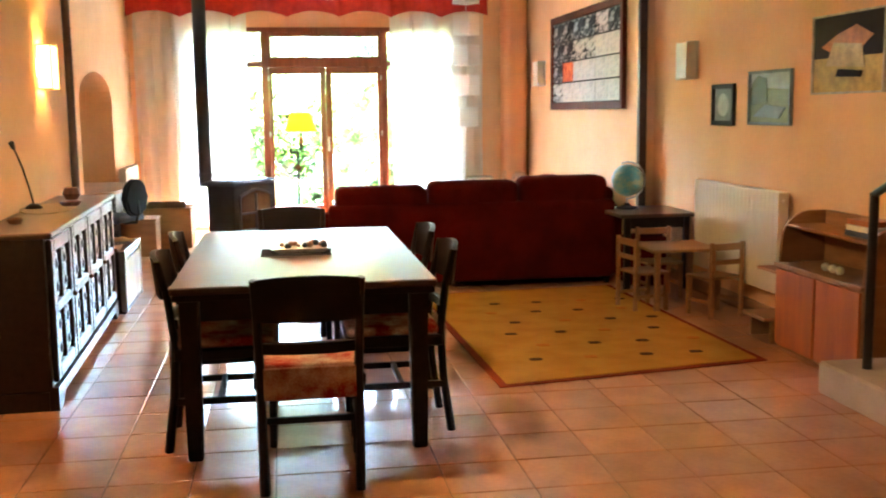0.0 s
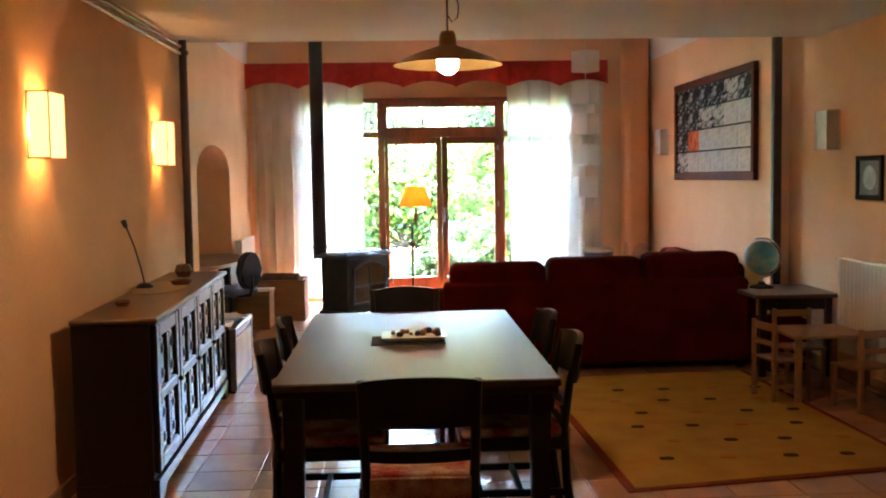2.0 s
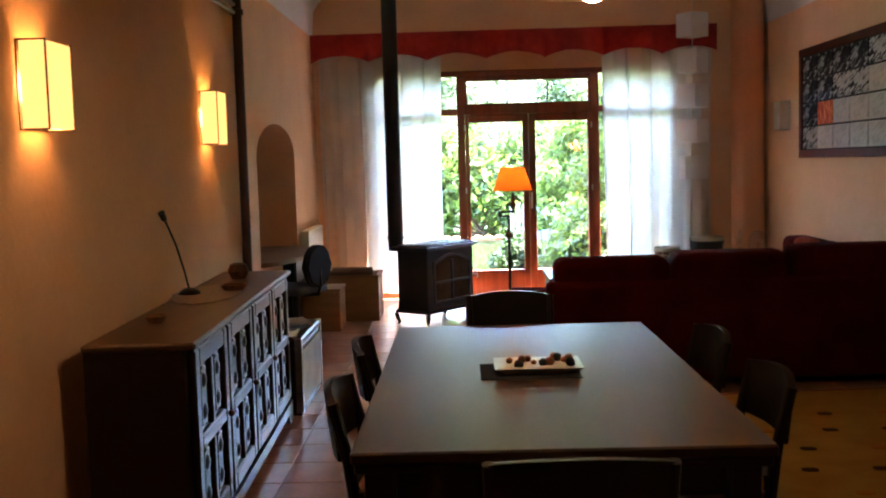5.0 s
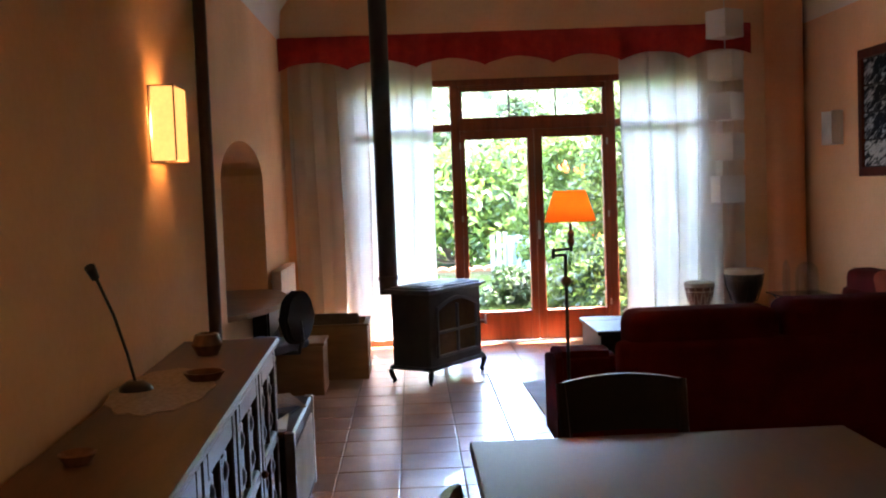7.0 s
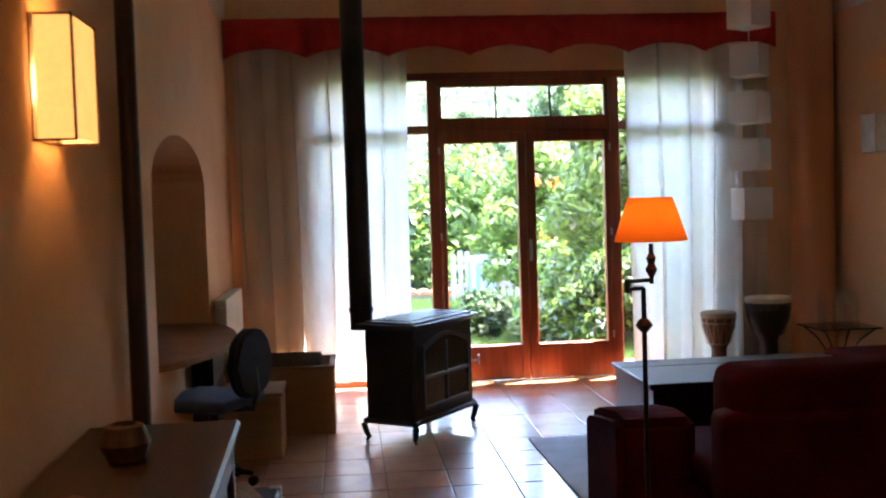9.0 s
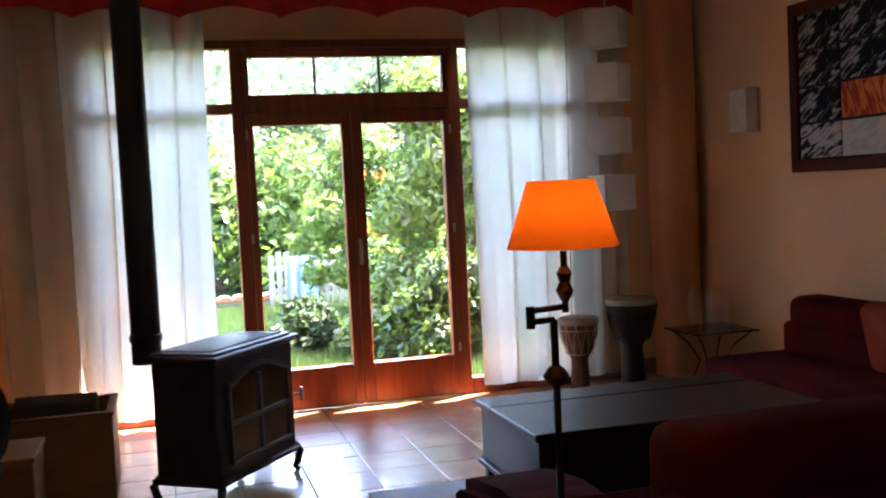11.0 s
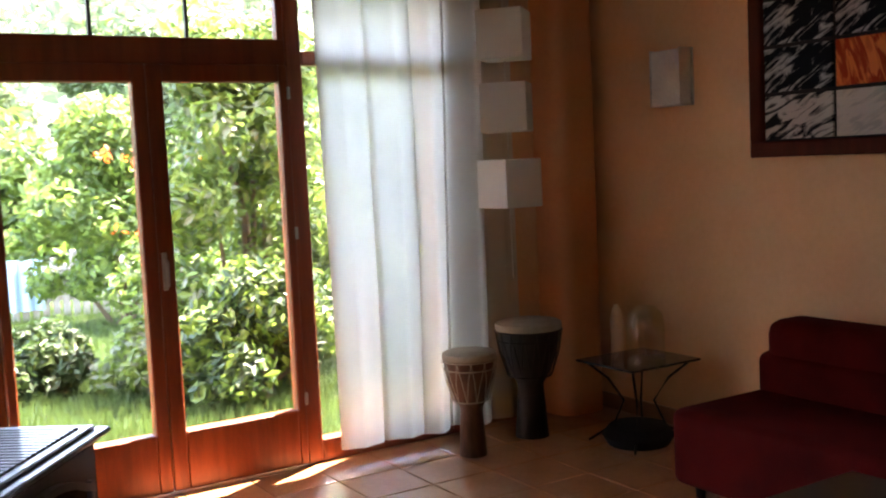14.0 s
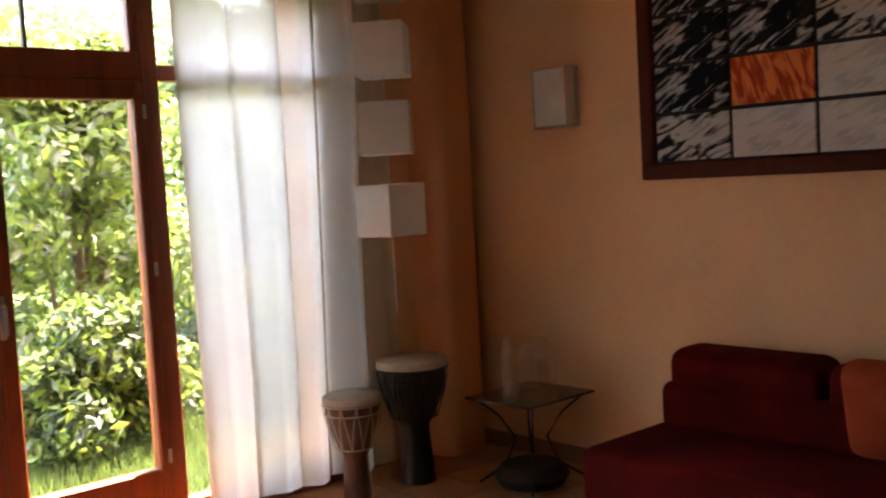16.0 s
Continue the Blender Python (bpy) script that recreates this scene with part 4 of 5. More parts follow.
small_picture("poster", 5.12, 5.91, 1.543, 2.02, K("pale_edge", (0.6, 0.55, 0.42)), 0.012,
              [(K("yellow_ground", (0.62, 0.42, 0.10)), full), (OFFBLACK, [(0, 0.45), (1, 0.45), (1, 1), (0, 1)]),
               (K("orange_block", (0.62, 0.22, 0.06)), [(0.12, 0.6), (0.35, 0.75), (0.62, 0.85), (0.85, 0.7), (0.7, 0.55), (0.3, 0.5)]), (K("cream_block", (0.62, 0.45, 0.2)), [(0.2, 0.35), (0.75, 0.3), (0.7, 0.6), (0.3, 0.65)]),
               (OFFBLACK, [(0.35, 0.2), (0.7, 0.18), (0.72, 0.26), (0.38, 0.3)])],
              "poster of orange and yellow shapes on black")


# ---------------------------------------------------------------- sitting area
def sofa():
    e = base("sofa", label="dark red velour three-seat sofa seen from behind", category="sofa")
    x0, x1, y0 = 1.08, 3.48, 8.05
    bm = bmesh.new()
    box(bm, x0, x1, y0 + 0.02, y0 + 0.95, 0.06, 0.34, 0.03, 3)
    made("base", bm, RED, e, True)
    bm = bmesh.new()
    box(bm, x0, x1, y0, y0 + 0.17, 0.06, 0.72, 0.04, 4)
    made("back", bm, RED, e, True)
    w = (x1 - x0 - 0.1) / 3
    for k in range(3):
        a = x0 + 0.05 + k * w
        bm = bmesh.new()
        vs = box(bm, a + 0.006, a + w - 0.006, y0 + 0.03, y0 + 0.32, 0.44, 0.865 + 0.026 * k, 0.07, 5)
        made("back_cushion", bm, RED, e, True)
        bm = bmesh.new()
        box(bm, a + 0.006, a + w - 0.006, y0 + 0.22, y0 + 0.98, 0.34, 0.47, 0.045, 4)
        made("seat_cushion", bm, RED, e, True)
    for a, b, s in ((x0 - 0.24, x0 + 0.08, 0.50), (x1 - 0.04, x1 + 0.10, 0.1)):
        bm = bmesh.new()
        prof = [(y0 + s, 0.06), (y0 + 1.06, 0.06), (y0 + 1.06, 0.53), (y0 + 0.98, 0.57), (y0 + s + 0.12, 0.62), (y0 + s, 0.60)]
        prism(bm, prof, a, b, "x")
        bmesh.ops.bevel(bm, geom=list(bm.edges), offset=0.035, segments=4, affect="EDGES")
        made("arm", bm, RED, e, True)
    bm = bmesh.new()
    for x in (x0 + 0.05, x1 - 0.05):
        for y in (y0 + 0.08, y0 + 0.85):
            lathe(bm, [(0.02, 0), (0.028, 0.062)], 12, (x, y, 0))
    made("foot", bm, CHAIRWOOD, e)


def second_sofa():
    e = base("chaise", label="red upholstered low sofa against the wall", category="sofa")
    bm = bmesh.new()
    box(bm, 3.06, 3.90, 9.25, 11.46, 0.06, 0.40, 0.045, 4)
    made("seat", bm, RED, e, True)
    bm = bmesh.new()
    box(bm, 3.60, 3.912, 9.25, 11.45, 0.36, 0.58, 0.05, 4)
    made("back", bm, RED, e, True)
    for a, b in ((10.7, 11.42), (9.98, 10.68), (9.27, 9.96)):
        bm = bmesh.new()
        box(bm, 3.62, 3.88, a, b, 0.50, 0.73, 0.07, 5)
        made("back_cushion", bm, RED, e, True)
    pillow = bmesh.new()
    box(pillow, -0.07, 0.07, -0.2, 0.2, -0.19, 0.19, 0.06, 5)
    p = made("scatter_cushion", pillow, PILLOW, smooth=True)
    p.matrix_basis = pose(3.54, 10.34, 0.60, 0, -12, 0)
    tagged(p, "orange-red scatter cushion leaning on the low sofa", "cushion")
    bm = bmesh.new()
    for x in (3.14, 3.84):
        for y in (9.35, 11.36):
            lathe(bm, [(0.02, 0), (0.026, 0.062)], 12, (x, y, 0))
    made("foot", bm, CHAIRWOOD, e)


def coffee_chest():
    e = base("coffee_table", label="dark wooden chest-like coffee table with a lower shelf", category="table")
    x0, x1, y0, y1 = 1.22, 2.35, 9.33, 10.00
    blocks("top", DARKWOOD, [(x0 - 0.02, x1 + 0.02, y0 - 0.02, y1 - 0.18, 0.572, 0.60), (x0 - 0.02, x1 + 0.02, y1 - 0.176, y1 + 0.02, 0.572, 0.60)], e, 0.005)
    blocks("body", DARKWOOD, [(x0, x1, y0, y1, 0.36, 0.571)], e, 0.004)
    blocks("ledge", DARKWOOD, [(x0 - 0.02, x1 + 0.02, y0 - 0.02, y1 + 0.02, 0.335, 0.359)], e, 0.004)
    for x in (x0 + 0.005, x1 - 0.055):
        for y in (y0 + 0.005, y1 - 0.055):
            blocks("leg", DARKWOOD, [(x, x + 0.05, y, y + 0.05, 0.014, 0.334)], e, 0.004)
    blocks("shelf", DARKWOOD, [(x0 + 0.06, x1 - 0.06, y0 + 0.06, y1 - 0.06, 0.10, 0.12)], e, 0.003)


def flat_rug(name, pts, mat, border, bmat, label, motifs=()):
    e = base(name, label=label, category="rug")
    bm = bmesh.new()
    prism(bm, pts, 0.003, 0.010, "z")
    made("border" if border else "pile", bm, bmat, e)
    if border:
        c = [sum(p[i] for p in pts) / len(pts) for i in (0, 1)]
        inner = []
        for p in pts:
            d = (c[0] - p[0], c[1] - p[1])
            inner.append((p[0] + math.copysign(border, d[0]), p[1] + math.copysign(border, d[1])))
        bm = bmesh.new()
        prism(bm, inner, 0.005, 0.014, "z")
        made("field", bm, mat, e)
    for k, (x, y, m) in enumerate(motifs):
        bm = bmesh.new()
        q = [(0.04 * math.copysign(abs(math.cos(a)) ** 0.6, math.cos(a)), 0.03 * math.copysign(abs(math.sin(a)) ** 0.6, math.sin(a))) for a in [i * math.pi / 6 for i in range(12)]]
        prism(bm, q, 0, 0.003, "z")
        ob = made("motif", bm, m, e)
        ob.location = (x, y, 0.0135)
    return e


sofa()
second_sofa()
coffee_chest()
mot = []
rnd = random.Random(11)
for r in range(6):
    for c in range(4):
        mot.append((2.16 + c * 0.33 + (r % 2) * 0.13 + rnd.uniform(-.02, .02), 5.55 + r * 0.35, (RUGD, RUGO, RUGD)[(r + c) % 3]))
flat_rug("rug", [(1.828, 5.013), (3.476, 5.285), (3.40, 7.96), (1.75, 7.84)], RUGY, 0.045, RUGB, "ochre wool rug with a brick-red border and small motifs", mot)
flat_rug("pale_rug", [(0.93, 9.13), (2.9, 9.13), (2.9, 10.87), (0.89, 10.87)], None, 0, RUGGREY, "pale grey rug under the coffee table")


def floor_lamp():
    e = base("floor_lamp", (0.848, 8.19, 0), label="black swing-arm floor lamp with a lit orange shade", category="lamp")
    bm = bmesh.new()
    lathe(bm, [(0.0, 0.05), (0.015, 0.05), (0.02, 0.03), (0.03, 0.02)], 12)
    for k in range(3):
        a = k * 2.094 + 0.5
        tube(bm, [(0, 0, 0.05), (0.07 * math.cos(a), 0.07 * math.sin(a), 0.06), (0.09 * math.cos(a), 0.09 * math.sin(a), 0.02), (0.105 * math.cos(a), 0.105 * math.sin(a), 0.008)], 0.008, 8)
    made("foot", bm, BLACKMETAL, e, True)
    bm = bmesh.new()
    tube(bm, [(0, 0, 0.04), (0, 0, 1.155)], 0.009, 12)
    tube(bm, [(0, 0, 1.155), (-0.055, -0.01, 1.155)], 0.007, 8)
    tube(bm, [(-0.06, -0.01, 1.140), (-0.06, -0.01, 1.190)], 0.010, 10)
    tube(bm, [(-0.06, -0.01, 1.180), (0.03, 0, 1.183)], 0.007, 8)
    tube(bm, [(0.03, 0, 1.170), (0.03, 0, 1.31)], 0.008, 10)
    made("pole", bm, BLACKMETAL, e, True)
    bm = bmesh.new()
    lathe(bm, [(0.010, 1.000), (0.02, 1.010), (0.031, 1.025), (0.02, 1.043), (0.010, 1.050)], 20)
    lathe(bm, [(0.008, 1.195), (0.014, 1.205), (0.021, 1.220), (0.012, 1.240), (0.018, 1.260), (0.01, 1.275)], 20, (0.03, 0, 0))
    made("turned_knob", bm, BRONZE, e, True)
    bm = bmesh.new()
    lathe(bm, [(0.128, 1.320), (0.077, 1.472)], 40, (0.03, 0, 0))
    s = made("shade", bm, ORANGESHADE, e, True, label="orange cloth shade lit from within")
    bm = bmesh.new()
    bmesh.ops.create_uvsphere(bm, u_segments=14, v_segments=10, radius=0.028, matrix=Matrix.Translation((0.03, 0, 1.39)))
    made("bulb", bm, LAMPBULB, e, True)


LAMPBULB = glowing("warm_bulb", (1, 0.62, 0.25), 0.95)
floor_lamp()


def stove():
    """Front faces local +x; the pipe rises at the back left."""
    e = base("wood_stove", (0.20, 10.865, 0), 54, label="black cast-iron wood stove on curved legs with glazed doors", category="stove")
    W, D = 0.78, 0.40   # along local x from the near corner, local y to the back
    blocks("body", IRON, [(0.02, W - 0.02, 0.02, D - 0.02, 0.13, 0.70)], e, 0.01)
    blocks("base_rim", IRON, [(0.0, W, 0.0, D, 0.11, 0.14)], e, 0.008)
    blocks("top", IRONTOP, [(0.005, W - 0.005, 0.005, D - 0.005, 0.70, 0.718), (-0.02, W + 0.02, -0.02, D + 0.02, 0.718, 0.736), (0.015, W - 0.015, 0.015, D - 0.015, 0.736, 0.75)], e, 0.006)
    bm = bmesh.new()
    for k in range(22):
        x = 0.06 + k * (W - 0.14) / 21
        box(bm, x, x + 0.014, 0.05, D - 0.05, 0.7505, 0.757)
    made("grille", bm, IRONTOP, e)
    bm = bmesh.new()
    for x in (0.1, W / 2 - 0.012, W - 0.124):
        box(bm, x, x + 0.024, -0.006, 0.018, 0.20, 0.60, 0.004)
    for z in (0.20, 0.385):
        box(bm, 0.1, W - 0.1, -0.008, 0.016, z, z + 0.022, 0.004)
    arc = [(0.1 + (W - 0.2) * k / 14, 0.56 + 0.075 * math.sin(math.pi * k / 14)) for k in range(15)]
    for (xa, za), (xb, zb) in zip(arc, arc[1:]):
        prism(bm, [(xa, za), (xb, zb), (xb, zb + 0.024), (xa, za + 0.024)], -0.01, 0.016, "y")
    made("door_frame", bm, IRONTOP, e)
    bm = bmesh.new()
    prism(bm, [(0.11, 0.21), (W - 0.11, 0.21)] + [(p[0], p[1] + 0.004) for p in arc[::-1]], 0.012, 0.021, "y")
    made("door_glass", bm, FIREGLASS, e, label="sooty brown door glass")
    bm = bmesh.new()
    tube(bm, [(W - 0.06, 0.0, 0.42), (W - 0.06, -0.05, 0.42)], 0.008, 8)
    tube(bm, [(W - 0.06, -0.05, 0.39), (W - 0.06, -0.05, 0.46)], 0.010, 8)
    made("handle", bm, CHROME, e, True)
    for x, y, sx, sy in ((0.03, 0.03, -1, -1), (W - 0.03, 0.03, 1, -1), (0.03, D - 0.03, -1, 1), (W - 0.03, D - 0.03, 1, 1)):
        bm = bmesh.new()
        tube(bm, [(x, y, 0.14), (x + sx * 0.022, y + sy * 0.022, 0.10), (x + sx * 0.012, y + sy * 0.012, 0.05), (x, y, 0.02), (x + sx * 0.014, y + sy * 0.014, 0.0)], 0.026, 8, 0.013)
        made("leg", bm, IRON, e, True)
    bm = bmesh.new()
    tube(bm, [(0.09, D + 0.045, 0.69), (0.09, D + 0.045, 3.95)], 0.072, 24)
    tube(bm, [(0.09, D - 0.06, 0.725), (0.09, D + 0.04, 0.725)], 0.03, 20)
    lathe(bm, [(0.080, 0.80), (0.080, 0.83), (0.073, 0.835)], 24, (0.09, D + 0.045, 0))
    made("flue_pipe", bm, IRON, e, True)


stove()


def djembe(at, h, r, mat, waist, label, ropes, ropemat):
    e = base("djembe_drum", at, label=label, category="drum", group="drums by the window")
    bm = bmesh.new()
    lathe(bm, [(r * 0.52, 0), (r * 0.5, h * 0.05), (r * waist, h * 0.40), (r * waist, h * 0.46), (r * 0.62, h * 0.56), (r * 0.88, h * 0.76), (r * 0.97, h * 0.93), (r * 0.95, h * 0.985)], 32)
    made("shell", bm, mat, e, True)
    bm = bmesh.new()
    lathe(bm, [(r * 1.0, h * 0.93), (r * 1.02, h * 0.95), (r * 1.0, h * 0.985), (r * 0.9, h), (0, h)], 32)
    made("skin", bm, DRUMSKIN, e, True)
    bm = bmesh.new()
    n = ropes
    for k in range(n):
        a0, a1 = 2 * math.pi * k / n, 2 * math.pi * (k + 0.5) / n
        for a, b in ((a0, a1), (a1, a0 + 2 * math.pi / n)):
            up, lo = (a, b) if a == a0 else (b, a)
            tube(bm, [(r * 1.02 * math.cos(up), r * 1.02 * math.sin(up), h * 0.92), (r * 0.91 * math.cos((up + lo) / 2), r * 0.91 * math.sin((up + lo) / 2), h * 0.74), (r * 0.67 * math.cos(lo), r * 0.67 * math.sin(lo), h * 0.53)], r * 0.016, 5)
    for z, q in ((0.92, 1.02), (0.84, 0.955), (0.53, 0.63)):
        pts = [(r * q * math.cos(t), r * q * math.sin(t), h * z) for t in [2 * math.pi * i / 28 for i in range(29)]]
        tube(bm, pts, r * 0.025, 6)
    made("rope", bm, ropemat, e, True)


djembe((2.75, 12.58, 0), 0.545, 0.14, DRUMWOOD, 0.42, "small brown goblet drum with cream lacing", 12, ROPE)
djembe((3.20, 12.67, 0), 0.64, 0.18, DRUMDARK, 0.40, "tall dark goblet drum with a pale skin", 16, DRUMDARK)


def lantern_string():
    e = base("paper_lantern_string", label="string of square white paper lanterns hanging down", category="lamp")
    for k, (z0, z1, s, r) in enumerate(((1.27, 1.52, 0.12, 4), (1.66, 1.91, 0.12, 46), (2.03, 2.28, 0.12, 42), (2.40, 2.65, 0.12, 48), (2.78, 3.03, 0.12, 30))):
        bm = bmesh.new()
        box(bm, -s, s, -s, s, z0, z1, 0.004)
        ob = made("lantern", bm, PAPER, e)
        ob.matrix_basis = pose(3.03, 12.55, 0, 0, 0, r)
    bm = bmesh.new()
    tube(bm, [(3.03, 12.55, 3.93), (3.03, 12.55, 0.9)], 0.004, 6)
    made("cord", bm, PAPERWHITE, e)


lantern_string()


def glass_side_table():
    e = base("side_table", (3.56, 12.2, 0), label="small black wire side table with a dark glass top", category="table")
    bm = bmesh.new()
    box(bm, -0.24, 0.24, -0.22, 0.22, 0.43, 0.442, 0.003)
    made("top", bm, material("dark_glass_top", (0.02, 0.02, 0.02), 0.1, bump=0), e)
    for sx in (-1, 1):
        for sy in (-1, 1):
            bm = bmesh.new()
            tube(bm, [(sx * 0.2, sy * 0.18, 0.43), (sx * 0.12, sy * 0.1, 0.34), (sx * 0.06, sy * 0.05, 0.22), (sx * 0.1, sy * 0.09, 0.09), (sx * 0.2, sy * 0.18, 0.006)], 0.007, 8)
            made("leg", bm, BLACKMETAL, e, True)
    bm = bmesh.new()
    lathe(bm, [(0.16, 0), (0.19, 0.05), (0.15, 0.1), (0.0, 0.13)], 20)
    o = made("basket", bm, OFFBLACK, smooth=True)
    o.location = (3.53, 12.18, 0)
    tagged(o, "low dark basket under the side table", "basket")
    for nm, x, y, r, h, lab in (("glass_bottle", 3.44, 12.22, 0.033, 0.30, "slim clear glass bottle on the side table"), ("glass_dome", 3.62, 12.20, 0.10, 0.28, "clear glass dome on the side table")):
        bm = bmesh.new()
        prof = [(r, 0.0), (r, h * 0.7), (r * 0.8, h * 0.88), (r * 0.35, h * 0.97), (r * 0.3, h)] if r < 0.05 else [(r, 0), (r, h * 0.6), (r * 0.9, h * 0.82), (r * 0.5, h * 0.97), (0, h)]
        lathe(bm, prof, 28)
        g = made(nm, bm, THINGLASS, smooth=True)
        g.location = (x, y, 0.443)
        tagged(g, lab, "glassware")


glass_side_table()


# ---------------------------------------------------------------- desk corner
def desk():
    bm = bmesh.new()
    pts = [(XB - 0.455, NY0 + 0.006), (XB + 0.002, NY0 + 0.006)]
    for k in range(13):
        u = k / 12
        pts.append((XB + 0.002 + 0.26 * math.sin(math.pi * u) ** 0.7, NY0 + 0.006 + (NY1 - NY0 - 0.012) * u))
    pts.append((XB - 0.455, NY1 - 0.006))
    prism(bm, pts, 0.702, 0.738, "z")
    ob = made("desk_top", bm, PINE)
    tagged(ob, "pale wooden desk top with a bowed front in the recess", "desk", kind="structure")
    e = base("desk_drawers", label="dark wooden drawer unit under the desk", category="drawers")
    blocks("body", DARKWOOD, [(XB + 0.016, XB + 0.12, 10.55, 11.1, 0, 0.70)], e, 0.004)
    blocks("drawer", DARKWOOD, [(XB + 0.121, XB + 0.135, 10.57, 11.08, z, z + 0.2) for z in (0.04, 0.26, 0.48)], e, 0.004)
    bm = bmesh.new()
    box(bm, -0.1, 0.1, -0.2, 0.2, 0, 0.02, 0.003)
    sh = made("niche_shelf", bm, PAPERWHITE)
    sh.location = (XB - 0.36, 9.96, 1.28)
    tagged(sh, "small white shelf inside the recess", "shelf", kind="structure")


def office_chair():
    e = base("office_chair", (-0.92, 10.2, 0), 64, label="black office chair with a blue-grey seat on castors", category="chair")
    bm = bmesh.new()
    box(bm, -0.22, 0.22, -0.2, 0.24, 0.43, 0.50, 0.032, 4)
    made("seat", bm, OFFBLUE, e, True)
    bm = bmesh.new()
    pts = [(0.175 * math.copysign(abs(math.cos(a)) ** 0.8, math.cos(a)), 0.67 + 0.18 * math.copysign(abs(math.sin(a)) ** 0.75, math.sin(a))) for a in [k * math.pi / 12 for k in range(24)]]
    prism(bm, pts, -0.27, -0.20, "y")
    bmesh.ops.bevel(bm, geom=[x for x in bm.edges if abs(x.verts[0].co.y - x.verts[1].co.y) < 1e-5], offset=0.022, segments=3, affect="EDGES")
    made("backrest", bm, OFFBLACK, e, True)
    bm = bmesh.new()
    tube(bm, [(0, 0, 0.08), (0, 0, 0.43)], 0.025, 12)
    tube(bm, [(0, -0.1, 0.42), (0, -0.24, 0.43), (0, -0.27, 0.5), (0, -0.255, 0.65)], 0.018, 8)
    for k in range(5):
        a = 2 * math.pi * k / 5
        tube(bm, [(0, 0, 0.10), (0.2 * math.cos(a), 0.2 * math.sin(a), 0.065)], 0.018, 8, 0.012)
        tube(bm, [(0.2 * math.cos(a) - 0.012, 0.2 * math.sin(a), 0.027), (0.2 * math.cos(a) + 0.012, 0.2 * math.sin(a), 0.027)], 0.027, 12)
    made("swivel_base", bm, BLACKMETAL, e, True)


def low_chest():
    e = base("low_chest", label="low dark trunk with pale edges beside the sideboard", category="chest")
    x0, x1, y0, y1, h = -0.80, -0.46, 7.57, 8.40, 0.47
    blocks("body", DARKWOOD, [(x0, x1, y0, y1, 0.0, h - 0.05)], e, 0.006)
    blocks("lid", DARKWOOD, [(x0 - 0.008, x1 + 0.008, y0 - 0.008, y1 + 0.008, h - 0.049, h)], e, 0.01)
    blocks("front_panel", PAPERWHITE, [(x1 + 0.001, x1 + 0.010, y0 + 0.05, y1 - 0.05, 0.05, h - 0.08)], e, 0.003)
    blocks("corner_strap", CHROME, [(x1 - 0.03, x1 + 0.013, y0 - 0.011, y0 + 0.03, 0.02, h + 0.003), (x1 - 0.03, x1 + 0.013, y1 - 0.03, y1 + 0.011, 0.02, h + 0.003)], e, 0.002)
    for k in range(3):
        b = blocks("magazine", (PAPERWHITE, OFFBLUE, LACE)[k], [(-0.13, 0.13, -0.17, 0.17, 0, 0.012)], None, 0.002)
        b.matrix_basis = pose(-0.63, 7.76 + 0.22 * k, h + 0.004, 0, 0, (5, -12, 20)[k])
        tagged(b, "closed magazine lying on the dark trunk", "magazine", "magazines on the trunk")


def log_crate():
    e = base("log_crate", label="tan wooden crate holding a wicker basket of logs", category="crate")
    x0, x1, y0, y1, h = -0.87, -0.295, 11.32, 11.82, 0.43
    t = 0.022
    for q in ((x0, x1, y0, y0 + t), (x0, x1, y1 - t, y1), (x0, x0 + t, y0 + t + 0.001, y1 - t - 0.001), (x1 - t, x1, y0 + t + 0.001, y1 - t - 0.001)):
        blocks("side_board", CRATEWOOD, [(*q, 0, h)], e, 0.003)
    blocks("bottom", CRATEWOOD, [(x0 + t, x1 - t, y0 + t, y1 - t, 0.01, 0.03)], e, 0)
    blocks("rim", PINE, [(x0 - 0.012, x1 + 0.012, y0 - 0.012, y0 + 0.03, h, h + 0.018), (x0 - 0.012, x1 + 0.012, y1 - 0.03, y1 + 0.012, h, h + 0.018),
                         (x0 - 0.012, x0 + 0.03, y0 + 0.031, y1 - 0.031, h, h + 0.018), (x1 - 0.03, x1 + 0.012, y0 + 0.031, y1 - 0.031, h, h + 0.018)], e, 0.003)
    rnd = random.Random(8)
    for k in range(9):
        bm = bmesh.new()
        r = rnd.uniform(0.035, 0.06)
        tube(bm, [(-0.2, 0, 0), (0, 0.01, 0), (0.2, 0, 0)], r, 9)
        lg = made("log", bm, BARK, smooth=True)
        lg.matrix_basis = pose(-0.59 + rnd.uniform(-.03, .03), 11.40 + 0.085 * (k % 5), (0.36 if k < 5 else 0.45) + rnd.uniform(-.01, .01), 0, 0, rnd.uniform(-8, 8))
        tagged(lg, "short split log lying in the crate", "log", "logs in the crate")


def small_box():
    e = base("wooden_box", label="orange-brown wooden box on the floor by the office chair", category="box")
    blocks("body", CRATEWOOD, [(-0.95, -0.60, 10.72, 11.12, 0, 0.37)], e, 0.006)
    blocks("lid", CRATEWOOD, [(-0.96, -0.59, 10.71, 11.13, 0.371, 0.395)], e, 0.004)


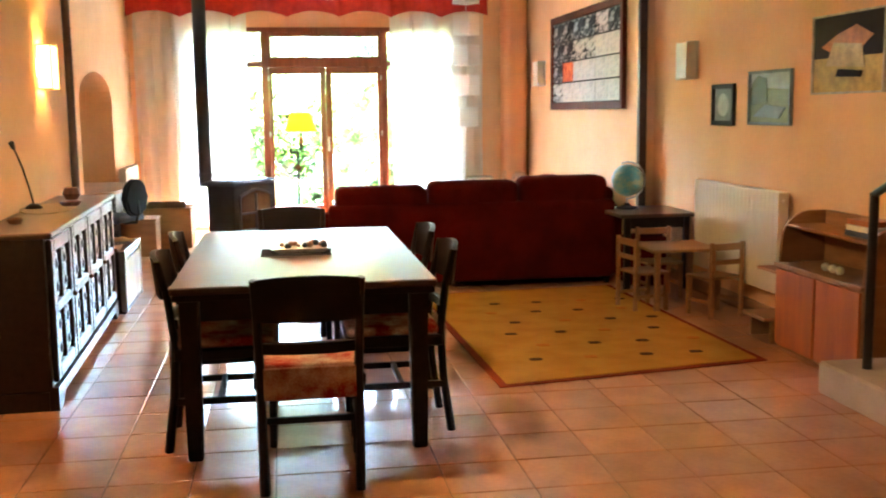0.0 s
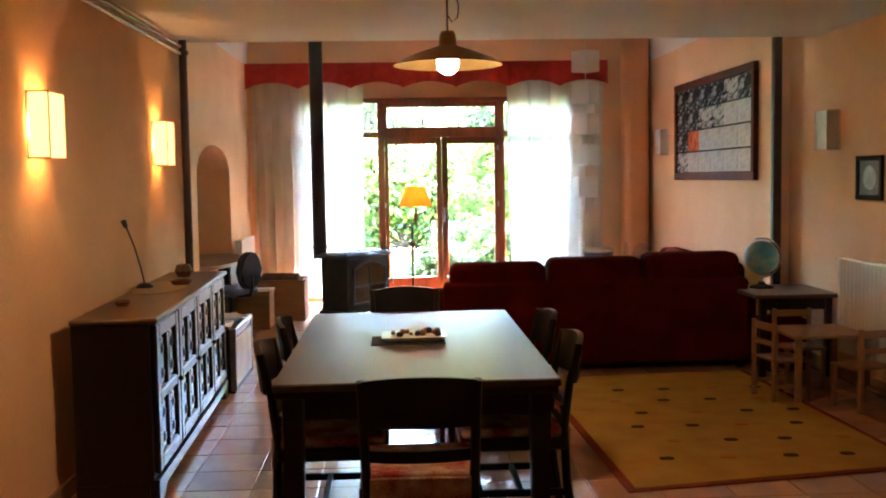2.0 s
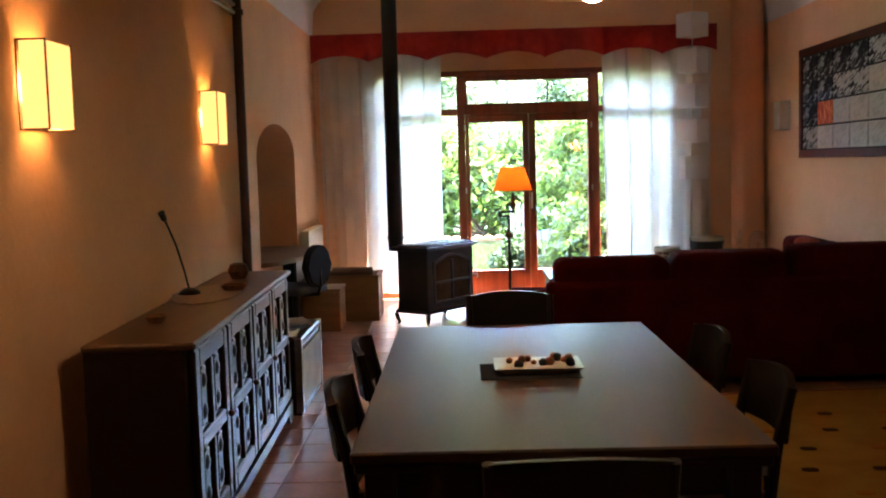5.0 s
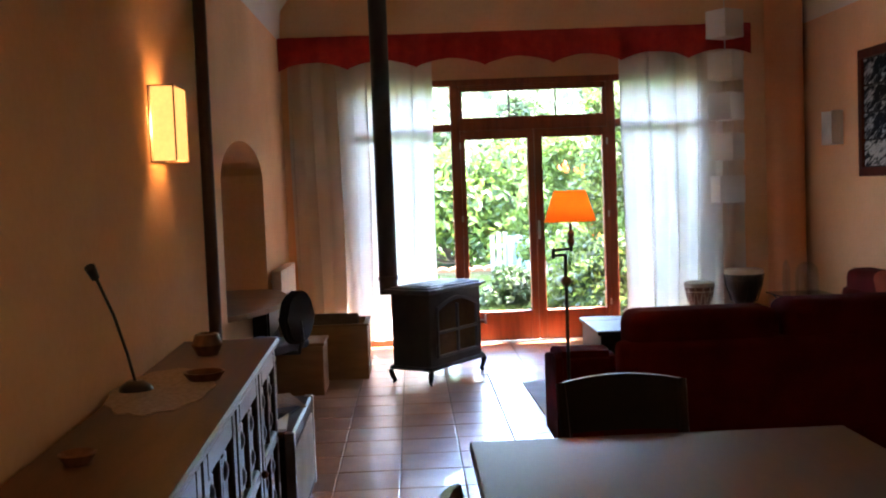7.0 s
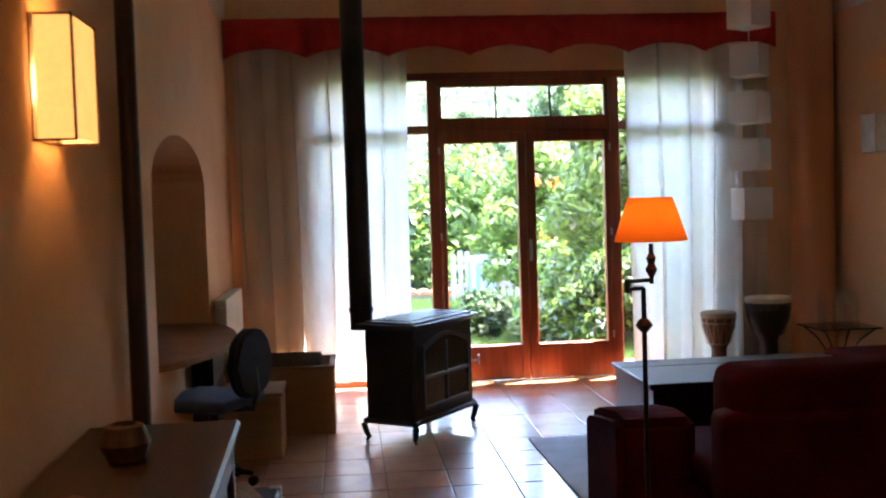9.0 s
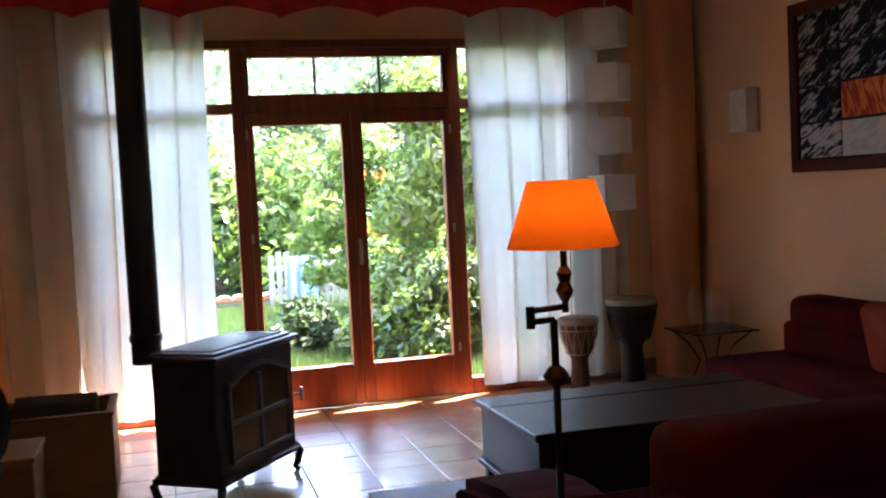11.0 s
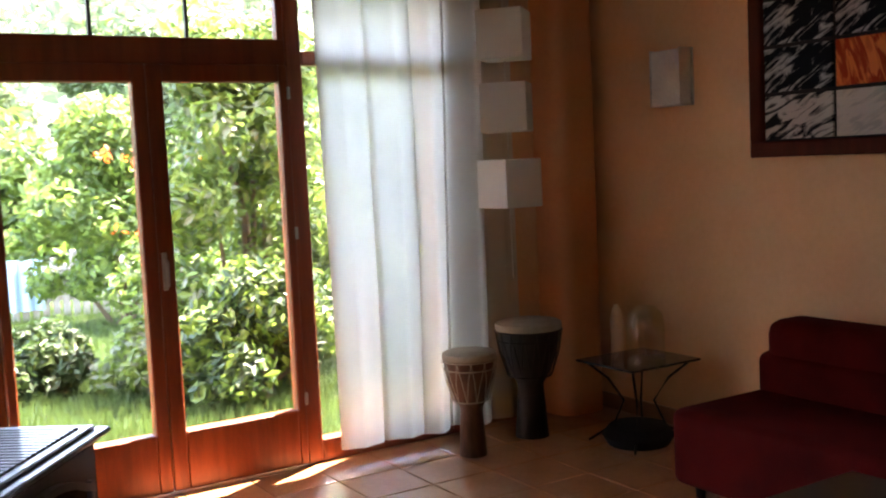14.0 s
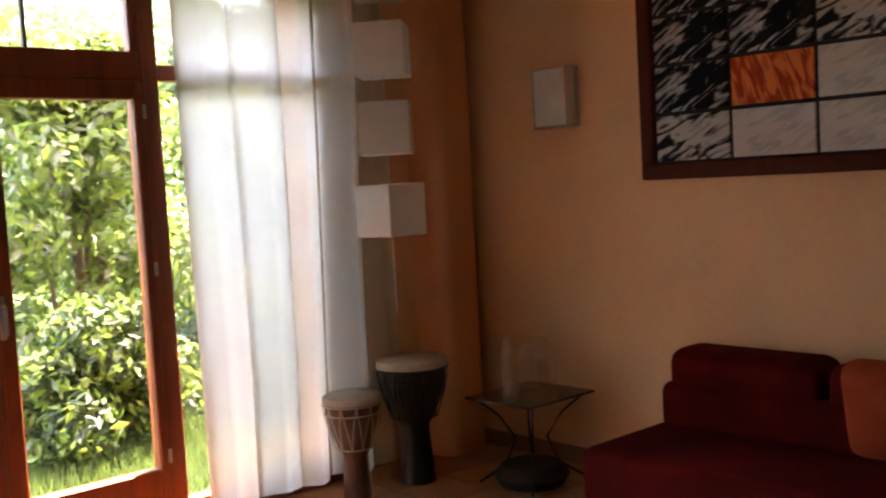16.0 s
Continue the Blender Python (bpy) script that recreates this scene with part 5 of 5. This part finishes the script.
def radiator(name, x, side, y0, y1, z0, z1, label):
    e = base(name, label=label, category="radiator")
    s = side
    n = max(4, int((y1 - y0) / 0.06))
    w = (y1 - y0) / n
    for k in range(n):
        a, b = sorted((x + s * 0.03, x + s * 0.11))
        bm = bmesh.new()
        box(bm, a, b, y0 + k * w + 0.001, y0 + (k + 1) * w - 0.001, z0, z1, 0.007, 2)
        made("section", bm, RADWHITE, e)
    bm = bmesh.new()
    for z in (z0 + 0.06, z1 - 0.06):
        tube(bm, [(x + s * 0.07, y0 - 0.03, z), (x + s * 0.07, y1 + 0.03, z)], 0.016, 10)
    for y in (y0 + 0.15, y1 - 0.15):
        tube(bm, [(x + s * 0.001, y, z1 - 0.1), (x + s * 0.06, y, z1 - 0.1)], 0.012, 8)
    lathe(bm, [(0.0, 0.0), (0.022, 0.0), (0.022, 0.05), (0.0, 0.055)], 12, (x + s * 0.07, y1 + 0.035, z1 - 0.085))
    made("pipework", bm, RADWHITE, e, True)


desk()
office_chair()
low_chest()
log_crate()
small_box()
radiator("radiator", XB, 1, 11.55, 12.55, 0.28, 0.88, "cream sectional radiator near the window")
radiator("radiator", XN, -1, 6.12, 7.50, 0.23, 0.91, "cream sectional radiator under the pictures")


# ---------------------------------------------------------------- children's corner and shelves
def kid_chair():
    e = base("child_chair", label="small pine child's chair with slatted back", category="chair", group="child chairs")
    for sx in (-1, 1):
        blocks("leg", PINE, [(sx * 0.13 - 0.014, sx * 0.13 + 0.014, -0.14, -0.112, 0, 0.54)], e, 0.003)
        blocks("leg", PINE, [(sx * 0.13 - 0.014, sx * 0.13 + 0.014, 0.112, 0.14, 0, 0.27)], e, 0.003)
        blocks("stretcher", PINE, [(sx * 0.13 - 0.008, sx * 0.13 + 0.008, -0.111, 0.111, 0.10, 0.125)], e, 0.002)
    blocks("seat", PINE, [(-0.15, 0.15, -0.11, 0.15, 0.271, 0.29)], e, 0.005)
    blocks("slat", PINE, [(-0.115, 0.115, -0.136, -0.118, 0.48, 0.53), (-0.115, 0.115, -0.136, -0.118, 0.38, 0.415)], e, 0.004)
    return e


kc = kid_chair()
kc.matrix_basis = pose(3.74, 6.63, 0, 0, 0, 15)
copy_thing(kc, pose(3.32, 6.97, 0, 0, 0, -80))
copy_thing(kc, pose(3.62, 7.42, 0, 0, 0, 180))
e = base("child_table", (3.58, 7.0, 0), label="low pine child's table with square legs", category="table")
blocks("top", PINE, [(-0.26, 0.26, -0.26, 0.26, 0.44, 0.462)], e, 0.006)
for sx in (-1, 1):
    for sy in (-1, 1):
        blocks("leg", PINE, [(sx * 0.21 - 0.02, sx * 0.21 + 0.02, sy * 0.21 - 0.02, sy * 0.21 + 0.02, 0, 0.439)], e, 0.003)

e = base("corner_table", label="brown wooden corner table behind the sofa", category="table")
blocks("top", TABLEWOOD, [(3.38, 4.02, 7.62, 8.34, 0.60, 0.63)], e, 0.006)
blocks("leg", DARKWOOD, [(3.43, 3.48, 7.67, 7.72, 0, 0.599)], e, 0.004)
for x, y in ((3.93, 7.67), (3.43, 8.25), (3.93, 8.25)):
    blocks("leg", DARKWOOD, [(x, x + 0.05, y, y + 0.05, 0, 0.599)], e, 0.004)
blocks("apron", DARKWOOD, [(3.481, 3.929, 7.68, 7.70, 0.51, 0.599)], e, 0.002)
bm = bmesh.new()
box(bm, 3.52, 3.90, 7.8, 8.2, 0.0, 0.42, 0.08, 4)
tagged(made("floor_cushion", bm, RED, smooth=True), "dark red pouffe stored under the corner table", "pouffe")


def globe():
    e = base("globe", (3.60, 8.12, 0.63), label="blue and yellow desk globe on a dark stand", category="globe")
    m = material("globe_map", (0.05, 0.30, 0.50), 0.3, col2=(0.42, 0.42, 0.12), scale=4.5, fine=30, bump=0)
    bm = bmesh.new()
    bmesh.ops.create_uvsphere(bm, u_segments=28, v_segments=18, radius=0.135, matrix=Matrix.Translation((0, 0, 0.24)))
    made("sphere", bm, m, e, True)
    bm = bmesh.new()
    lathe(bm, [(0.0, 0.05), (0.02, 0.05), (0.03, 0.03), (0.09, 0.015), (0.095, 0.0)], 24)
    made("foot", bm, OFFBLACK, e, True)
    bm = bmesh.new()
    tube(bm, [(0.155 * math.sin(a + 0.4), 0, 0.24 - 0.155 * math.cos(a + 0.4)) for a in [-0.5 + k * 3.6 / 16 for k in range(17)]], 0.007, 8)
    tube(bm, [(0, 0, 0.04), (0.0, 0, 0.09)], 0.01, 8)
    made("meridian", bm, CHROME, e, True)


globe()


def toy_cabinet():
    e = base("toy_cabinet", label="pine shelf unit with cherry doors and rounded sides", category="cabinet")
    x0, x1, y0, y1 = 3.70, 4.03, 4.72, 5.66
    blocks("carcass", PINE, [(x0 + 0.02, x1, y0, y1, 0.0, 0.50), (x0 - 0.005, x1, y0 - 0.01, y1 + 0.01, 0.501, 0.525), (x1 - 0.02, x1, y0, y1, 0.526, 0.84)], e, 0.004)
    blocks("cabinet_door", CABRED, [(x0, x0 + 0.019, y0 + 0.01, (y0 + y1) / 2 - 0.012, 0.02, 0.49), (x0, x0 + 0.019, (y0 + y1) / 2 + 0.012, y1 - 0.01, 0.02, 0.49)], e, 0.004)
    for y in (y0, y1 - 0.02):
        bm = bmesh.new()
        prof = [(x0 + 0.02, 0.526), (x1 - 0.021, 0.526), (x1 - 0.021, 0.84)] + [(x1 - 0.12 - 0.18 * math.sin(a), 0.66 + 0.18 * math.cos(a)) for a in [k * math.pi / 2 / 6 for k in range(7)]]
        prism(bm, prof, y, y + 0.02, "y")
        made("end_panel", bm, PINE, e)
    blocks("shelf", PINE, [(x0 + 0.06, x1 - 0.021, y0 + 0.021, y1 - 0.021, 0.74, 0.76)], e, 0.003)
    bk = base("book_stack", (3.87, 4.92, 0.761), label="small stack of books on the shelf unit", category="books")
    for k, (m, w) in enumerate(((OFFBLUE, 0.13), (PAPERWHITE, 0.12), (CABRED, 0.11))):
        blocks("book", m, [(-0.08, 0.08, -w, w, k * 0.032, k * 0.032 + 0.03)], bk, 0.003)
    for k in range(3):
        bm = bmesh.new()
        bmesh.ops.create_uvsphere(bm, u_segments=12, v_segments=8, radius=0.026)
        o = made("glass_ball", bm, CERAMIC, smooth=True)
        o.location = (3.80, 5.1 + 0.075 * k, 0.551)
        tagged(o, "small pale ball on the shelf unit", "ball", "balls on the shelf")
    st = base("low_bench", label="low wooden bench shelf beside the cabinet", category="bench")
    blocks("board", PINE, [(3.65, 4.03, 5.69, 6.0, 0.14, 0.165)], st, 0.004)
    blocks("upper_board", PINE, [(3.72, 4.03, 5.69, 5.95, 0.44, 0.46)], st, 0.004)
    blocks("side", PINE, [(3.70, 4.03, 5.695, 5.715, 0.0, 0.139), (3.70, 4.03, 5.97, 5.99, 0.0, 0.139), (3.76, 4.03, 5.695, 5.715, 0.166, 0.439)], st, 0.003)


toy_cabinet()
e = base("stair", label="pale stone steps with a dark iron post", category="stair", kind="structure")
blocks("step", STONE, [(3.42, XN - 0.015, 3.20, 4.62, 0, 0.17)], e, 0.012)
blocks("step", STONE, [(3.72, XN - 0.015, 3.20, 4.40, 0.172, 0.34)], e, 0.012)
bm = bmesh.new()
tube(bm, [(3.57, 4.42, 0.17), (3.57, 4.42, 1.05)], 0.024, 10)
tube(bm, [(3.57, 4.42, 1.04), (3.57, 3.2, 1.6)], 0.02, 10)
made("handrail", bm, BLACKMETAL, e, True)
bm = bmesh.new()
box(bm, XL, XL + 0.012, 3.86, 3.94, 1.06, 1.14, 0.003)
tagged(made("light_switch", bm, PAPERWHITE), "white plastic light switch on the wall", "switch")


# ---------------------------------------------------------------- floor tiles
T, J = 0.335, 0.006
slab = blocks("floor", GROUT, [(XB - 0.5, XR + 0.38, YB - 0.3, YF + 0.011, -0.15, -0.006)], bevel=0)
tagged(slab, "terracotta tile floor with narrow grey-brown joints", "floor", kind="structure")


def tile_mesh():
    me = bpy.data.meshes.new("tile")
    a, b = T / 2 - J / 2, T / 2 - J / 2 - 0.004
    v = [(-a, -a, -0.006), (a, -a, -0.006), (a, a, -0.006), (-a, a, -0.006), (-a, -a, -0.0012), (a, -a, -0.0012), (a, a, -0.0012), (-a, a, -0.0012),
         (-b, -b, 0), (b, -b, 0), (b, b, 0), (-b, b, 0)]
    f = [(8, 9, 10, 11)]
    for lo, hi in ((0, 4), (4, 8)):
        f += [(lo + k, lo + (k + 1) % 4, hi + (k + 1) % 4, hi + k) for k in range(4)]
    me.from_pydata(v, [], f)
    me.materials.append(TILE)
    return me


tm = tile_mesh()
rnd = random.Random(21)
rest_v, rest_f = [], []
count = 0
for i in range(-1, 15):
    for j in range(-7, 40):
        x, y = -1.02 + T * (i + 0.5), -0.105 + T * (j + 0.5)
        if y > YF + 0.17 or (y < 7.9 and x < XL - 0.17):
            continue
        near = -0.6 < x < 2.6 and 3.0 < y < 12.2
        tilt = (rnd.uniform(-0.12, 0.12), rnd.uniform(-0.12, 0.12))
        z = rnd.uniform(-0.0006, 0.0006)
        m = pose(x, y, z, *tilt, 90 * rnd.randrange(4))
        if near and count < 300:
            t = new("tile", tm)
            t.parent = slab
            t.matrix_basis = m
            count += 1
        else:
            o = len(rest_v)
            rest_v += [tuple(m @ q.co) for q in tm.vertices]
            rest_f += [tuple(o + k for k in p.vertices) for p in tm.polygons]
me = bpy.data.meshes.new("tiles")
me.from_pydata(rest_v, [], rest_f)
me.materials.append(TILE)
rest = new("tile_field", me)
rest.parent = slab
tagged(rest, kind="stuff")
